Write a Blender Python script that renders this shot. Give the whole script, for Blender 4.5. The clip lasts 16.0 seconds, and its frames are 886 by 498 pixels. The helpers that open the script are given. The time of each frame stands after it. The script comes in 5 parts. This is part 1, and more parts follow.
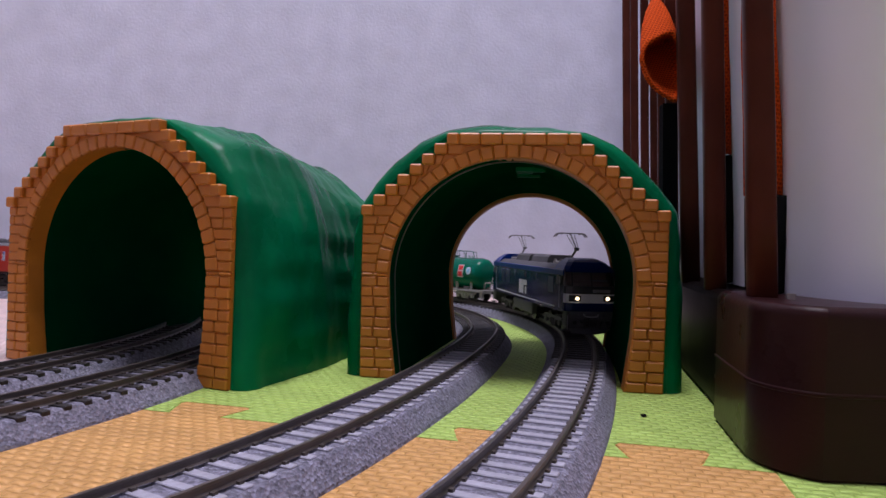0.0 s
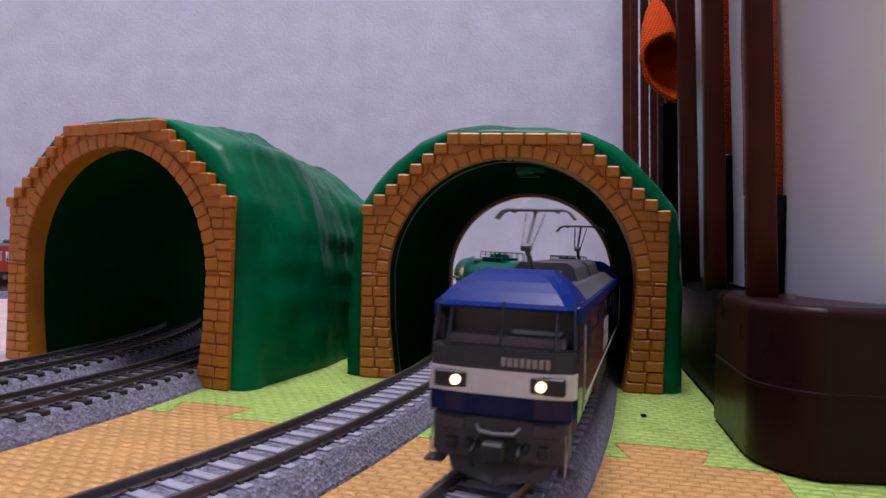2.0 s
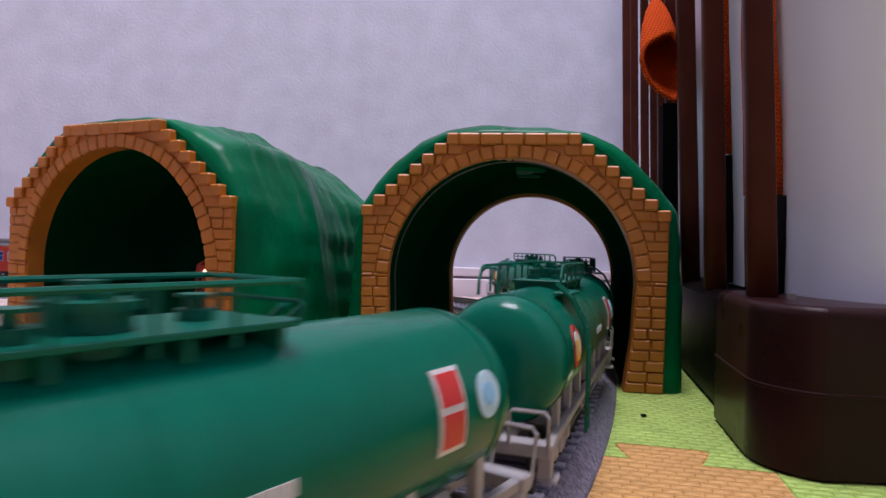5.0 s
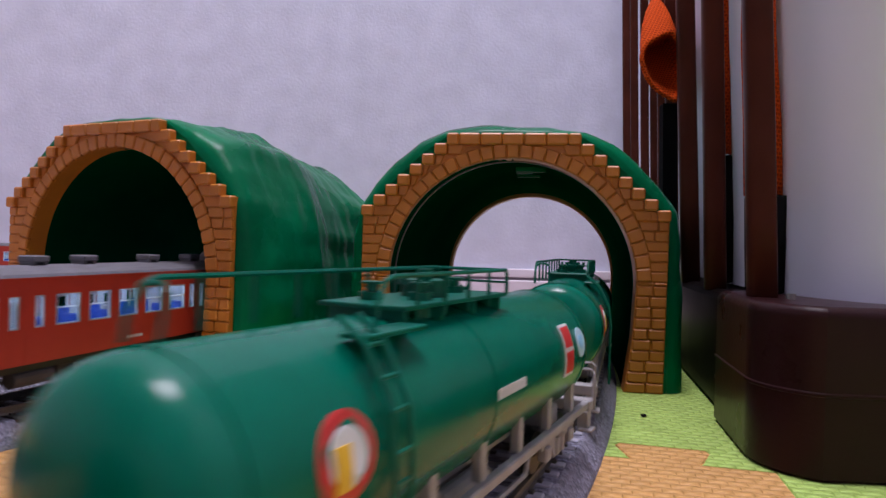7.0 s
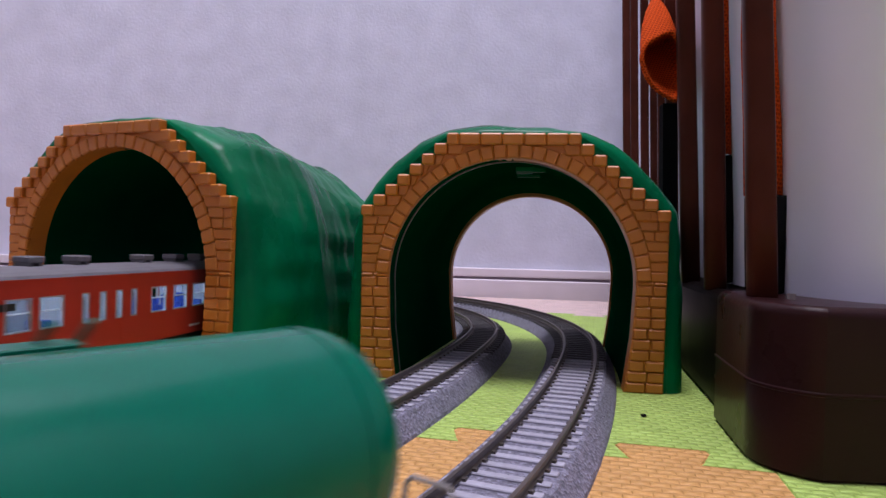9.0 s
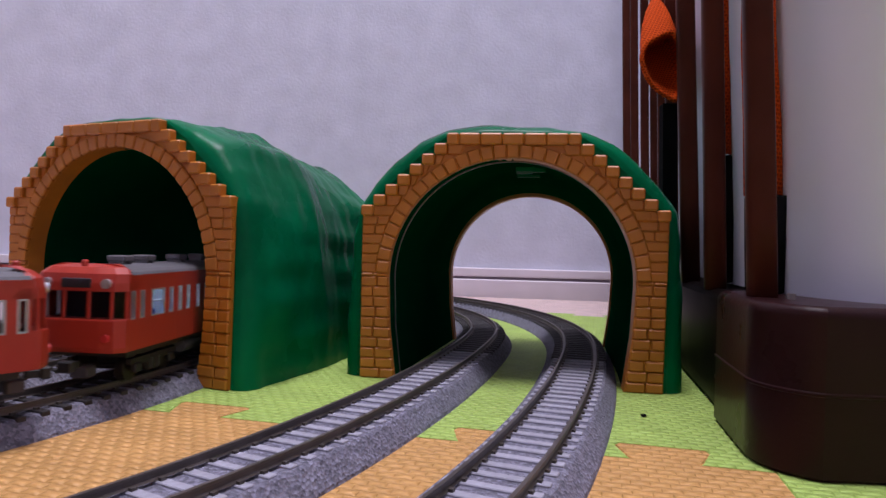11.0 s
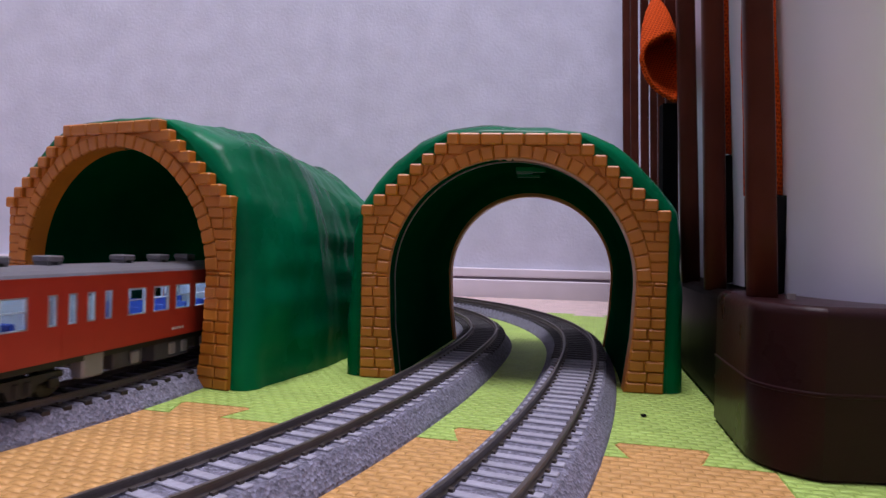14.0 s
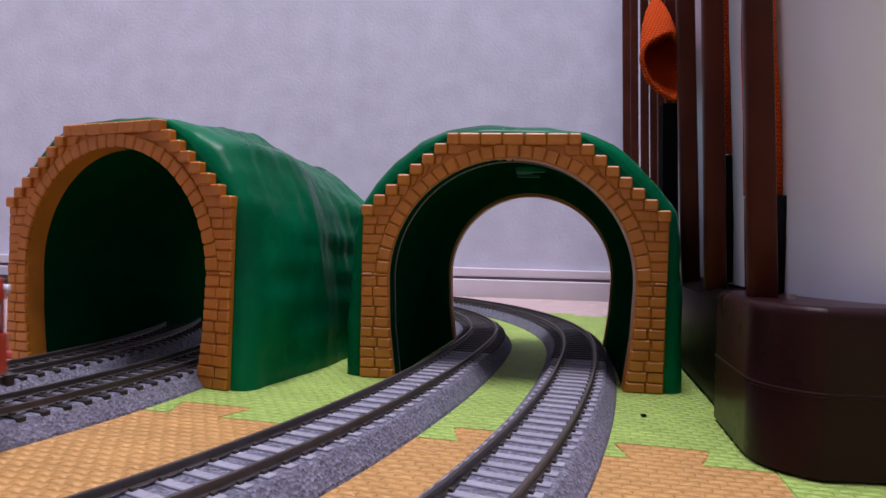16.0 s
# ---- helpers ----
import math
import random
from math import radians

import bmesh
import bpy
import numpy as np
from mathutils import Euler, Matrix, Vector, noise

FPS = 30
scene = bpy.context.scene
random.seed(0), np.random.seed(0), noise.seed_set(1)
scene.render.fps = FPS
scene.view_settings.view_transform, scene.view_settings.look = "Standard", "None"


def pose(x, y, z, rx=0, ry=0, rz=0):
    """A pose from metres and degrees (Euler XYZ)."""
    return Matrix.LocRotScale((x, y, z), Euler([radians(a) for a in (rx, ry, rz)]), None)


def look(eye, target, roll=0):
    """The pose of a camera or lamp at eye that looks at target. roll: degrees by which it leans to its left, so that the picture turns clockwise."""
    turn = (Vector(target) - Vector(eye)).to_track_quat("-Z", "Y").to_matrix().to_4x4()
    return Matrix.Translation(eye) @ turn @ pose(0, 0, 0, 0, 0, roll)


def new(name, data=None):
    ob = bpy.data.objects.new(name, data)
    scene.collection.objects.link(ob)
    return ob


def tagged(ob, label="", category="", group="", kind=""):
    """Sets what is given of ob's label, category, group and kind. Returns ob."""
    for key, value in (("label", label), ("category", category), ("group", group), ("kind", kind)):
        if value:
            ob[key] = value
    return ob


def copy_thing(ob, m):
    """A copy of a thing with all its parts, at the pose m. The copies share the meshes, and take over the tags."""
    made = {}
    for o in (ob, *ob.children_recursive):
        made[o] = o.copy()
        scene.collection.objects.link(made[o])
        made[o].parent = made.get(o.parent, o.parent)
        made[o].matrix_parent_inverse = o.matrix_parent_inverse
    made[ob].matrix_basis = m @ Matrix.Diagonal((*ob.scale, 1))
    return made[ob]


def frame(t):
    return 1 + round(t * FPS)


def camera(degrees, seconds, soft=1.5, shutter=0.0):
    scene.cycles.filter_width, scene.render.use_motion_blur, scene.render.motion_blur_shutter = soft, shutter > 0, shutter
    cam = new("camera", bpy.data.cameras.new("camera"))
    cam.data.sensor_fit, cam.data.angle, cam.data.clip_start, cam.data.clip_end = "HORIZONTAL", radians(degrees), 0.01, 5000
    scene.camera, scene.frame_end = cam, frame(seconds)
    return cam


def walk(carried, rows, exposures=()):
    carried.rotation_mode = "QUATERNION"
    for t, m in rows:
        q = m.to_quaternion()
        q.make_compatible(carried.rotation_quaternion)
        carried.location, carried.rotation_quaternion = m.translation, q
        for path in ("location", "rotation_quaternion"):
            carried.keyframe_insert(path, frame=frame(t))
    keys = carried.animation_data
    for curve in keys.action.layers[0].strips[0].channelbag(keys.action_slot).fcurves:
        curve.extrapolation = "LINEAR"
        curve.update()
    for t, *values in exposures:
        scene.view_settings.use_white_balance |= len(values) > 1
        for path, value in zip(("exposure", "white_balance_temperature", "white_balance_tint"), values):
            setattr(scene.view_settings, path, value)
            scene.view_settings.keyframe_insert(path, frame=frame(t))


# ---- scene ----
# All lengths in this file are written in millimetres and scaled by MM.
MM = 0.001
EYE_Z = 65.3
cam = camera(69.03, 16.0, 1.5, 0.5)
VIEW = Matrix.Translation((0, 0, EYE_Z * MM)) @ pose(0, 0, 0, 90 - 0.30, 0, 0) @ pose(0, 0, 0, 0, 0, 1.64)
walk(cam, [(0.0, VIEW), (16.0, VIEW)], exposures=[(0.0, 0.0), (2.8, 0.0), (3.5, 0.12), (9.2, 0.12), (11.0, 0.0), (16.0, 0.0)])

# ---- light ----
world = bpy.data.worlds.new("room_air")
scene.world = world
world.use_nodes = True
world.node_tree.nodes["Background"].inputs[0].default_value = (0.62, 0.66, 0.9, 1)
world.node_tree.nodes["Background"].inputs[1].default_value = 0.02


def area_lamp(name, size, energy, colour, m):
    data = bpy.data.lights.new(name, "AREA")
    data.shape, data.size, data.energy, data.color = "DISK", size, energy, colour
    ob = new(name, data)
    ob.matrix_world = m
    return ob


ceiling_lamp = area_lamp("ceiling_lamp", 0.7, 49, (0.95, 0.89, 1.06), look((-0.04, 0.22, 2.33), (-0.04, 0.22, 0)))
tagged(ceiling_lamp, "round white ceiling lamp lighting the room", "lamp")


# ---- materials ----
def material(name, colour, rough=0.5, metal=0.0, vary=0.0, scale=200.0, bump=0.0, bump_scale=600.0, spec=0.5, colour2=None,
             coat=0.0, fine=0.0, per_object=0.0):
    m = bpy.data.materials.new(name)
    m.use_nodes = True
    nt = m.node_tree
    b = nt.nodes["Principled BSDF"]
    b.inputs["Base Color"].default_value = (*colour, 1)
    b.inputs["Roughness"].default_value = rough
    b.inputs["Metallic"].default_value = metal
    b.inputs["Specular IOR Level"].default_value = spec
    b.inputs["Coat Weight"].default_value = coat
    co = nt.nodes.new("ShaderNodeTexCoord")
    if vary or colour2:
        n1 = nt.nodes.new("ShaderNodeTexNoise")
        n1.inputs["Scale"].default_value, n1.inputs["Detail"].default_value = scale, 6
        nt.links.new(co.outputs["Object"], n1.inputs["Vector"])
        ramp = nt.nodes.new("ShaderNodeMapRange")
        ramp.inputs["From Min"].default_value, ramp.inputs["From Max"].default_value = 0.3, 0.7
        nt.links.new(n1.outputs["Fac"], ramp.inputs["Value"])
        mix = nt.nodes.new("ShaderNodeMix")
        mix.data_type = "RGBA"
        c2 = colour2 or tuple(min(1, c * (1 + vary)) for c in colour)
        c1 = colour if colour2 else tuple(c * (1 - vary) for c in colour)
        mix.inputs["A"].default_value, mix.inputs["B"].default_value = (*c1, 1), (*c2, 1)
        nt.links.new(ramp.outputs["Result"], mix.inputs["Factor"])
        out = mix.outputs["Result"]
        if per_object:
            info = nt.nodes.new("ShaderNodeObjectInfo")
            hsv = nt.nodes.new("ShaderNodeHueSaturation")
            mr = nt.nodes.new("ShaderNodeMapRange")
            mr.inputs["To Min"].default_value, mr.inputs["To Max"].default_value = 1 - per_object, 1 + per_object
            nt.links.new(info.outputs["Random"], mr.inputs["Value"])
            nt.links.new(mr.outputs["Result"], hsv.inputs["Value"])
            nt.links.new(out, hsv.inputs["Color"])
            out = hsv.outputs["Color"]
        nt.links.new(out, b.inputs["Base Color"])
        rr = nt.nodes.new("ShaderNodeMapRange")
        rr.inputs["To Min"].default_value, rr.inputs["To Max"].default_value = max(0.03, rough - 0.06), min(1, rough + 0.08)
        nt.links.new(n1.outputs["Fac"], rr.inputs["Value"])
        nt.links.new(rr.outputs["Result"], b.inputs["Roughness"])
    if bump:
        n2 = nt.nodes.new("ShaderNodeTexNoise")
        n2.inputs["Scale"].default_value, n2.inputs["Detail"].default_value = bump_scale, 4
        nt.links.new(co.outputs["Object"], n2.inputs["Vector"])
        bp = nt.nodes.new("ShaderNodeBump")
        bp.inputs["Strength"].default_value, bp.inputs["Distance"].default_value = bump, 0.001
        nt.links.new(n2.outputs["Fac"], bp.inputs["Height"])
        nt.links.new(bp.outputs["Normal"], b.inputs["Normal"])
    return m


def glow(name, colour, strength):
    m = bpy.data.materials.new(name)
    m.use_nodes = True
    b = m.node_tree.nodes["Principled BSDF"]
    b.inputs["Base Color"].default_value = (*colour, 1)
    b.inputs["Emission Color"].default_value = (*colour, 1)
    b.inputs["Emission Strength"].default_value = strength
    return m


def clear(name, tint, rough=0.03):
    m = bpy.data.materials.new(name)
    m.use_nodes = True
    b = m.node_tree.nodes["Principled BSDF"]
    b.inputs["Base Color"].default_value = (*tint, 1)
    b.inputs["Transmission Weight"].default_value = 1.0
    b.inputs["Roughness"].default_value = rough
    b.inputs["IOR"].default_value = 1.12
    return m


def foam(name, colour):
    """Foam mat with a pressed basket weave: rounded lozenges in staggered rows."""
    m = material(name, colour, 0.6, vary=0.10, scale=60, bump=0.0)
    nt = m.node_tree
    b = nt.nodes["Principled BSDF"]

    def calc(op, a, c=None):
        node = nt.nodes.new("ShaderNodeMath")
        node.operation = op
        for k, v in enumerate((a, c)):
            if v is None:
                continue
            if isinstance(v, (int, float)):
                node.inputs[k].default_value = v
            else:
                nt.links.new(v, node.inputs[k])
        return node.outputs[0]

    co = nt.nodes.new("ShaderNodeTexCoord")
    sep = nt.nodes.new("ShaderNodeSeparateXYZ")
    nt.links.new(co.outputs["Object"], sep.inputs[0])
    rows = calc("DIVIDE", sep.outputs["Y"], 0.0039)
    odd = calc("MULTIPLY", calc("FLOORED_MODULO", calc("FLOOR", rows), 2.0), 0.5)
    cells = calc("ADD", calc("DIVIDE", sep.outputs["X"], 0.0054), odd)
    across = calc("SINE", calc("MULTIPLY", calc("FRACT", cells), math.pi))
    along = calc("SINE", calc("MULTIPLY", calc("FRACT", rows), math.pi))
    wob = nt.nodes.new("ShaderNodeTexNoise")
    wob.inputs["Scale"].default_value = 500
    nt.links.new(co.outputs["Object"], wob.inputs["Vector"])
    height = calc("ADD", calc("POWER", calc("MULTIPLY", across, along), 0.7), calc("MULTIPLY", wob.outputs["Fac"], 0.3))
    bp = nt.nodes.new("ShaderNodeBump")
    bp.inputs["Strength"].default_value, bp.inputs["Distance"].default_value = 1.0, 0.0017
    nt.links.new(height, bp.inputs["Height"])
    nt.links.new(bp.outputs["Normal"], b.inputs["Normal"])
    return m


def ballast_material(name, c1, c2):
    m = material(name, c1, 0.85, colour2=c2, scale=420, bump=0.5, bump_scale=900)
    nt = m.node_tree
    b = nt.nodes["Principled BSDF"]
    co = nt.nodes.new("ShaderNodeTexCoord")
    vo = nt.nodes.new("ShaderNodeTexVoronoi")
    vo.inputs["Scale"].default_value = 900
    nt.links.new(co.outputs["Object"], vo.inputs["Vector"])
    src = b.inputs["Base Color"].links[0].from_socket
    mix = nt.nodes.new("ShaderNodeMix")
    mix.data_type, mix.blend_type = "RGBA", "MULTIPLY"
    mr = nt.nodes.new("ShaderNodeMapRange")
    mr.inputs["To Min"].default_value, mr.inputs["To Max"].default_value = 0.45, 1.25
    sep = nt.nodes.new("ShaderNodeSeparateColor")
    nt.links.new(vo.outputs["Color"], sep.inputs["Color"])
    nt.links.new(sep.outputs["Red"], mr.inputs["Value"])
    mix.inputs["Factor"].default_value = 0.85
    nt.links.new(src, mix.inputs["A"])
    nt.links.new(mr.outputs["Result"], mix.inputs["B"])
    nt.links.new(mix.outputs["Result"], b.inputs["Base Color"])
    bp = nt.nodes.new("ShaderNodeBump")
    bp.inputs["Strength"].default_value, bp.inputs["Distance"].default_value = 0.8, 0.0007
    nt.links.new(vo.outputs["Distance"], bp.inputs["Height"])
    nt.links.new(bp.outputs["Normal"], b.inputs["Normal"])
    return m


M = dict(
    wall=material("wallpaper", (0.66, 0.67, 0.78), 0.8, vary=0.07, scale=30, bump=0.35, bump_scale=260),
    white=material("white_paint", (0.76, 0.76, 0.87), 0.6, vary=0.03, scale=15, bump=0.015, bump_scale=120),
    skirting=material("skirting_vinyl", (0.80, 0.74, 0.80), 0.5, vary=0.03, scale=30),
    groove=material("skirting_groove", (0.16, 0.13, 0.16), 0.7, vary=0.05),
    ceiling=material("ceiling_paper", (0.78, 0.78, 0.8), 0.85, vary=0.03, scale=20, bump=0.2),
    under=material("floor_wood", (0.36, 0.24, 0.15), 0.5, vary=0.2, scale=30, bump=0.1),
    green=foam("green_foam", (0.43, 0.62, 0.13)),
    orange=foam("orange_foam", (0.68, 0.37, 0.115)),
    pink=foam("pink_foam", (0.78, 0.60, 0.56)),
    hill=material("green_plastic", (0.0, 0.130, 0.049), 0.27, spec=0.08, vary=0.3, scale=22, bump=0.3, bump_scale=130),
    # the hill's plastic again, its colour darkened to stand in for tunnel shade
    inner=material("green_plastic_shaded", (0.0, 0.045, 0.017), 0.8, spec=0.0, vary=0.15, scale=22, bump=0.06, bump_scale=140),
    brick=material("orange_brick_plastic", (0.52, 0.175, 0.018), 0.38, vary=0.07, scale=60, bump=0.12, bump_scale=500, per_object=0.025),
    joint=material("orange_joint_plastic", (0.52, 0.175, 0.018), 0.42, vary=0.12, scale=60, bump=0.12, bump_scale=500),
    ballast=ballast_material("grey_ballast", (0.155, 0.152, 0.20), (0.235, 0.23, 0.29)),
    sleeper=material("grey_sleeper", (0.33, 0.325, 0.38), 0.7, vary=0.12, scale=500, bump=0.2, per_object=0.08),
    sleeper_dark=material("dark_sleeper", (0.022, 0.019, 0.02), 0.6, vary=0.25, scale=300, bump=0.2, per_object=0.1),
    rail=material("weathered_rail", (0.10, 0.085, 0.075), 0.42, 0.4, vary=0.2, scale=120),
    rail_top=material("worn_rail_head", (0.30, 0.27, 0.25), 0.32, 0.9, vary=0.15, scale=200),
    brown=material("dark_brown_varnish", (0.072, 0.019, 0.0115), 0.3, spec=0.06, vary=0.25, scale=25, bump=0.08, bump_scale=180),
    base=material("dark_brown_plastic", (0.024, 0.0080, 0.0085), 0.28, spec=0.11, vary=0.12, scale=40, bump=0.08, bump_scale=500),
    brown_black=material("near_black_varnish", (0.006, 0.004, 0.004), 0.3, spec=0.02, vary=0.2, scale=40, bump=0.06, bump_scale=300),
    net=material("orange_net", (0.60, 0.085, 0.018), 0.75, spec=0.03, vary=0.15, scale=300, bump=0.3, bump_scale=900),
    dark=material("black_cloth", (0.006, 0.006, 0.007), 0.9, spec=0.05, vary=0.2, scale=80, bump=0.2),
)


def weave(m):
    """Knitted net: rows of small dark holes."""
    nt = m.node_tree
    b = nt.nodes["Principled BSDF"]
    co = nt.nodes.new("ShaderNodeTexCoord")
    mp = nt.nodes.new("ShaderNodeMapping")
    mp.inputs["Rotation"].default_value = (radians(90), 0, 0)
    br = nt.nodes.new("ShaderNodeTexBrick")
    br.offset = 0.5
    br.inputs["Scale"].default_value = 1
    br.inputs["Brick Width"].default_value, br.inputs["Row Height"].default_value = 0.0019, 0.0016
    br.inputs["Mortar Size"].default_value, br.inputs["Mortar Smooth"].default_value = 0.00052, 0.8
    br.inputs["Color1"].default_value = br.inputs["Color2"].default_value = (0.36, 0.036, 0.006, 1)
    br.inputs["Mortar"].default_value = (0.68, 0.088, 0.010, 1)
    nt.links.new(co.outputs["Object"], mp.inputs["Vector"])
    nt.links.new(mp.outputs["Vector"], br.inputs["Vector"])
    nt.links.new(br.outputs["Color"], b.inputs["Base Color"])
    bp = nt.nodes.new("ShaderNodeBump")
    bp.inputs["Strength"].default_value, bp.inputs["Distance"].default_value = 0.8, 0.0006
    nt.links.new(br.outputs["Fac"], bp.inputs["Height"])
    nt.links.new(bp.outputs["Normal"], b.inputs["Normal"])


weave(M["net"])


# ---- mesh tools (millimetres in, metres out) ----
def link(name, bm, mat, parent=None, label="", smooth=False):
    me = bpy.data.meshes.new(name)
    bm.normal_update()
    bm.to_mesh(me)
    bm.free()
    me.transform(Matrix.Scale(MM, 4))
    for mt in (mat if isinstance(mat, (list, tuple)) else [mat]):
        me.materials.append(mt)
    if smooth:
        for p in me.polygons:
            p.use_smooth = True
    ob = new(name, me)
    if parent:
        ob.parent = parent
    if label:
        ob["label"] = label
    return ob


def part(name, bm, mat, parent, label="", smooth=False):
    return link(name, bm, mat, parent, label, smooth)


def again(name, me, parent, m=None, label=""):
    ob = new(name, me)
    ob.parent = parent
    if m is not None:
        ob.matrix_local = m
    if label:
        ob["label"] = label
    return ob


def empty(name, m, label, category, group="", kind=""):
    ob = new(name)
    ob.empty_display_size = 0.02
    ob.matrix_world = m
    return tagged(ob, label, category, group, kind)


def box(x0, x1, y0, y1, z0, z1, bevel=0.0, seg=1, bm=None):
    own = bmesh.new()
    bmesh.ops.create_cube(own, size=1)
    for v in own.verts:
        v.co = Vector(((x0 + x1) / 2 + v.co.x * (x1 - x0), (y0 + y1) / 2 + v.co.y * (y1 - y0), (z0 + z1) / 2 + v.co.z * (z1 - z0)))
    if bevel:
        bmesh.ops.bevel(own, geom=own.edges[:], offset=bevel, segments=seg, affect="EDGES", profile=0.5)
    if bm is None:
        return own
    return merge(bm, own)


def merge(bm, other, m=None):
    me = bpy.data.meshes.new("tmp")
    other.to_mesh(me)
    other.free()
    if m is not None:
        me.transform(m)
    bm.from_mesh(me)
    bpy.data.meshes.remove(me)
    return bm


def rod(a, b, r, seg=10, bm=None, r2=None):
    own = bmesh.new()
    a, b = Vector(a), Vector(b)
    d = b - a
    bmesh.ops.create_cone(own, cap_ends=True, segments=seg, radius1=r, radius2=r if r2 is None else r2, depth=d.length)
    q = d.to_track_quat("Z", "Y").to_matrix().to_4x4()
    bmesh.ops.transform(own, matrix=Matrix.Translation((a + b) / 2) @ q, verts=own.verts)
    if bm is None:
        return own
    return merge(bm, own)


def pipe(points, r, seg=8, bm=None):
    """A bent round bar through the points."""
    own = bmesh.new()
    pts = [Vector(p) for p in points]
    rings = []
    for i, p in enumerate(pts):
        d = (pts[min(i + 1, len(pts) - 1)] - pts[max(i - 1, 0)]).normalized()
        q = d.to_track_quat("Z", "Y")
        rings.append([own.verts.new(p + q @ Vector((r * math.cos(2 * math.pi * k / seg), r * math.sin(2 * math.pi * k / seg), 0))) for k in range(seg)])
    for a, b in zip(rings, rings[1:]):
        for k in range(seg):
            own.faces.new((a[k], a[(k + 1) % seg], b[(k + 1) % seg], b[k]))
    own.faces.new(rings[0][::-1])
    own.faces.new(rings[-1])
    if bm is None:
        return own
    return merge(bm, own)


def prism(outline, y0, y1, bevel=0.0, seg=1):
    """An (x, z) outline, pushed from y0 to y1."""
    bm = bmesh.new()
    a = [bm.verts.new((x, y0, z)) for x, z in outline]
    b = [bm.verts.new((x, y1, z)) for x, z in outline]
    n = len(outline)
    bm.faces.new(a)
    bm.faces.new(b[::-1])
    for i in range(n):
        bm.faces.new((a[i], b[i], b[(i + 1) % n], a[(i + 1) % n]))
    bmesh.ops.recalc_face_normals(bm, faces=bm.faces)
    if bevel:
        bmesh.ops.bevel(bm, geom=bm.edges[:], offset=bevel, segments=seg, affect="EDGES", profile=0.5)
    return bm


def loft(rings, closed=True, caps=True):
    bm = bmesh.new()
    vs = [[bm.verts.new(p) for p in ring] for ring in rings]
    n = len(vs[0])
    for a, b in zip(vs, vs[1:]):
        for k in range(n if closed else n - 1):
            bm.faces.new((a[k], a[(k + 1) % n], b[(k + 1) % n], b[k]))
    if caps and closed:
        bm.faces.new(vs[0][::-1])
        bm.faces.new(vs[-1])
    bmesh.ops.recalc_face_normals(bm, faces=bm.faces)
    return bm


# ---- the room ----
def room():
    wall_y, left, right, back, high = 858, -2600, 900, -2600, 2400
    tagged(link("wall_north", box(left, right, wall_y, wall_y + 120, -12, high), M["wall"]), "pale violet-grey textured wallpaper wall behind the tracks", "wall", kind="structure")
    tagged(link("wall_west", box(left - 120, left, back, wall_y + 120, -12, high), M["wall"]), "pale wallpapered side wall of the room", "wall", kind="structure")
    tagged(link("wall_east", box(right, right + 120, back, wall_y + 120, -12, high), M["wall"]), "pale wallpapered side wall of the room", "wall", kind="structure")
    tagged(link("wall_south", box(left, right, back - 120, back, -12, high), M["wall"]), "pale wallpapered wall behind the camera", "wall", kind="structure")
    tagged(link("floor", box(left, right, back, wall_y, -60, -11), M["under"]), "brown wooden floor beneath the foam mats", "floor", kind="structure")
    tagged(link("ceiling", box(left - 120, right + 120, back - 120, wall_y + 120, high, high + 80), M["ceiling"]), "plain white papered ceiling", "ceiling", kind="structure")
    skirt = empty("baseboard", Matrix.Identity(4), "glossy pale pink-white baseboard with a dark groove", "baseboard", kind="structure")
    part("board", box(left, right, wall_y - 9, wall_y - 0.5, -11, 22.4, 1.0), M["skirting"], skirt)
    part("groove", box(left, right, wall_y - 6, wall_y - 0.5, 22.4, 26.0), M["groove"], skirt)
    part("cap", box(left, right, wall_y - 8, wall_y - 0.5, 26.0, 37.4, 1.5, 2), M["skirting"], skirt)


room()

# ---- the foam mats ----
MAT_YAW = -13.3
MAT = Matrix.Translation((102 * MM, 193 * MM, 0)) @ pose(0, 0, 0, 0, 0, MAT_YAW)
PITCH = 55.5


def seam(a, b, depth=16, flip=1, first=31.6):
    """Points from a to b along a dovetailed edge; the tabs point to the side of flip."""
    a, b = Vector(a), Vector(b)
    d = (b - a).normalized()
    n = Vector((-d.y, d.x)) * flip
    length = (b - a).length
    pts = [a]
    s = first
    while s + 16 < length:
        for ds, dn in ((-10.5, 0), (-12.2, 0.3), (-15, 0.85), (-13.8, 1), (13.8, 1), (15, 0.85), (12.2, 0.3), (10.5, 0)):
            pts.append(a + d * (s + ds) + n * depth * dn)
        s += PITCH
    return pts


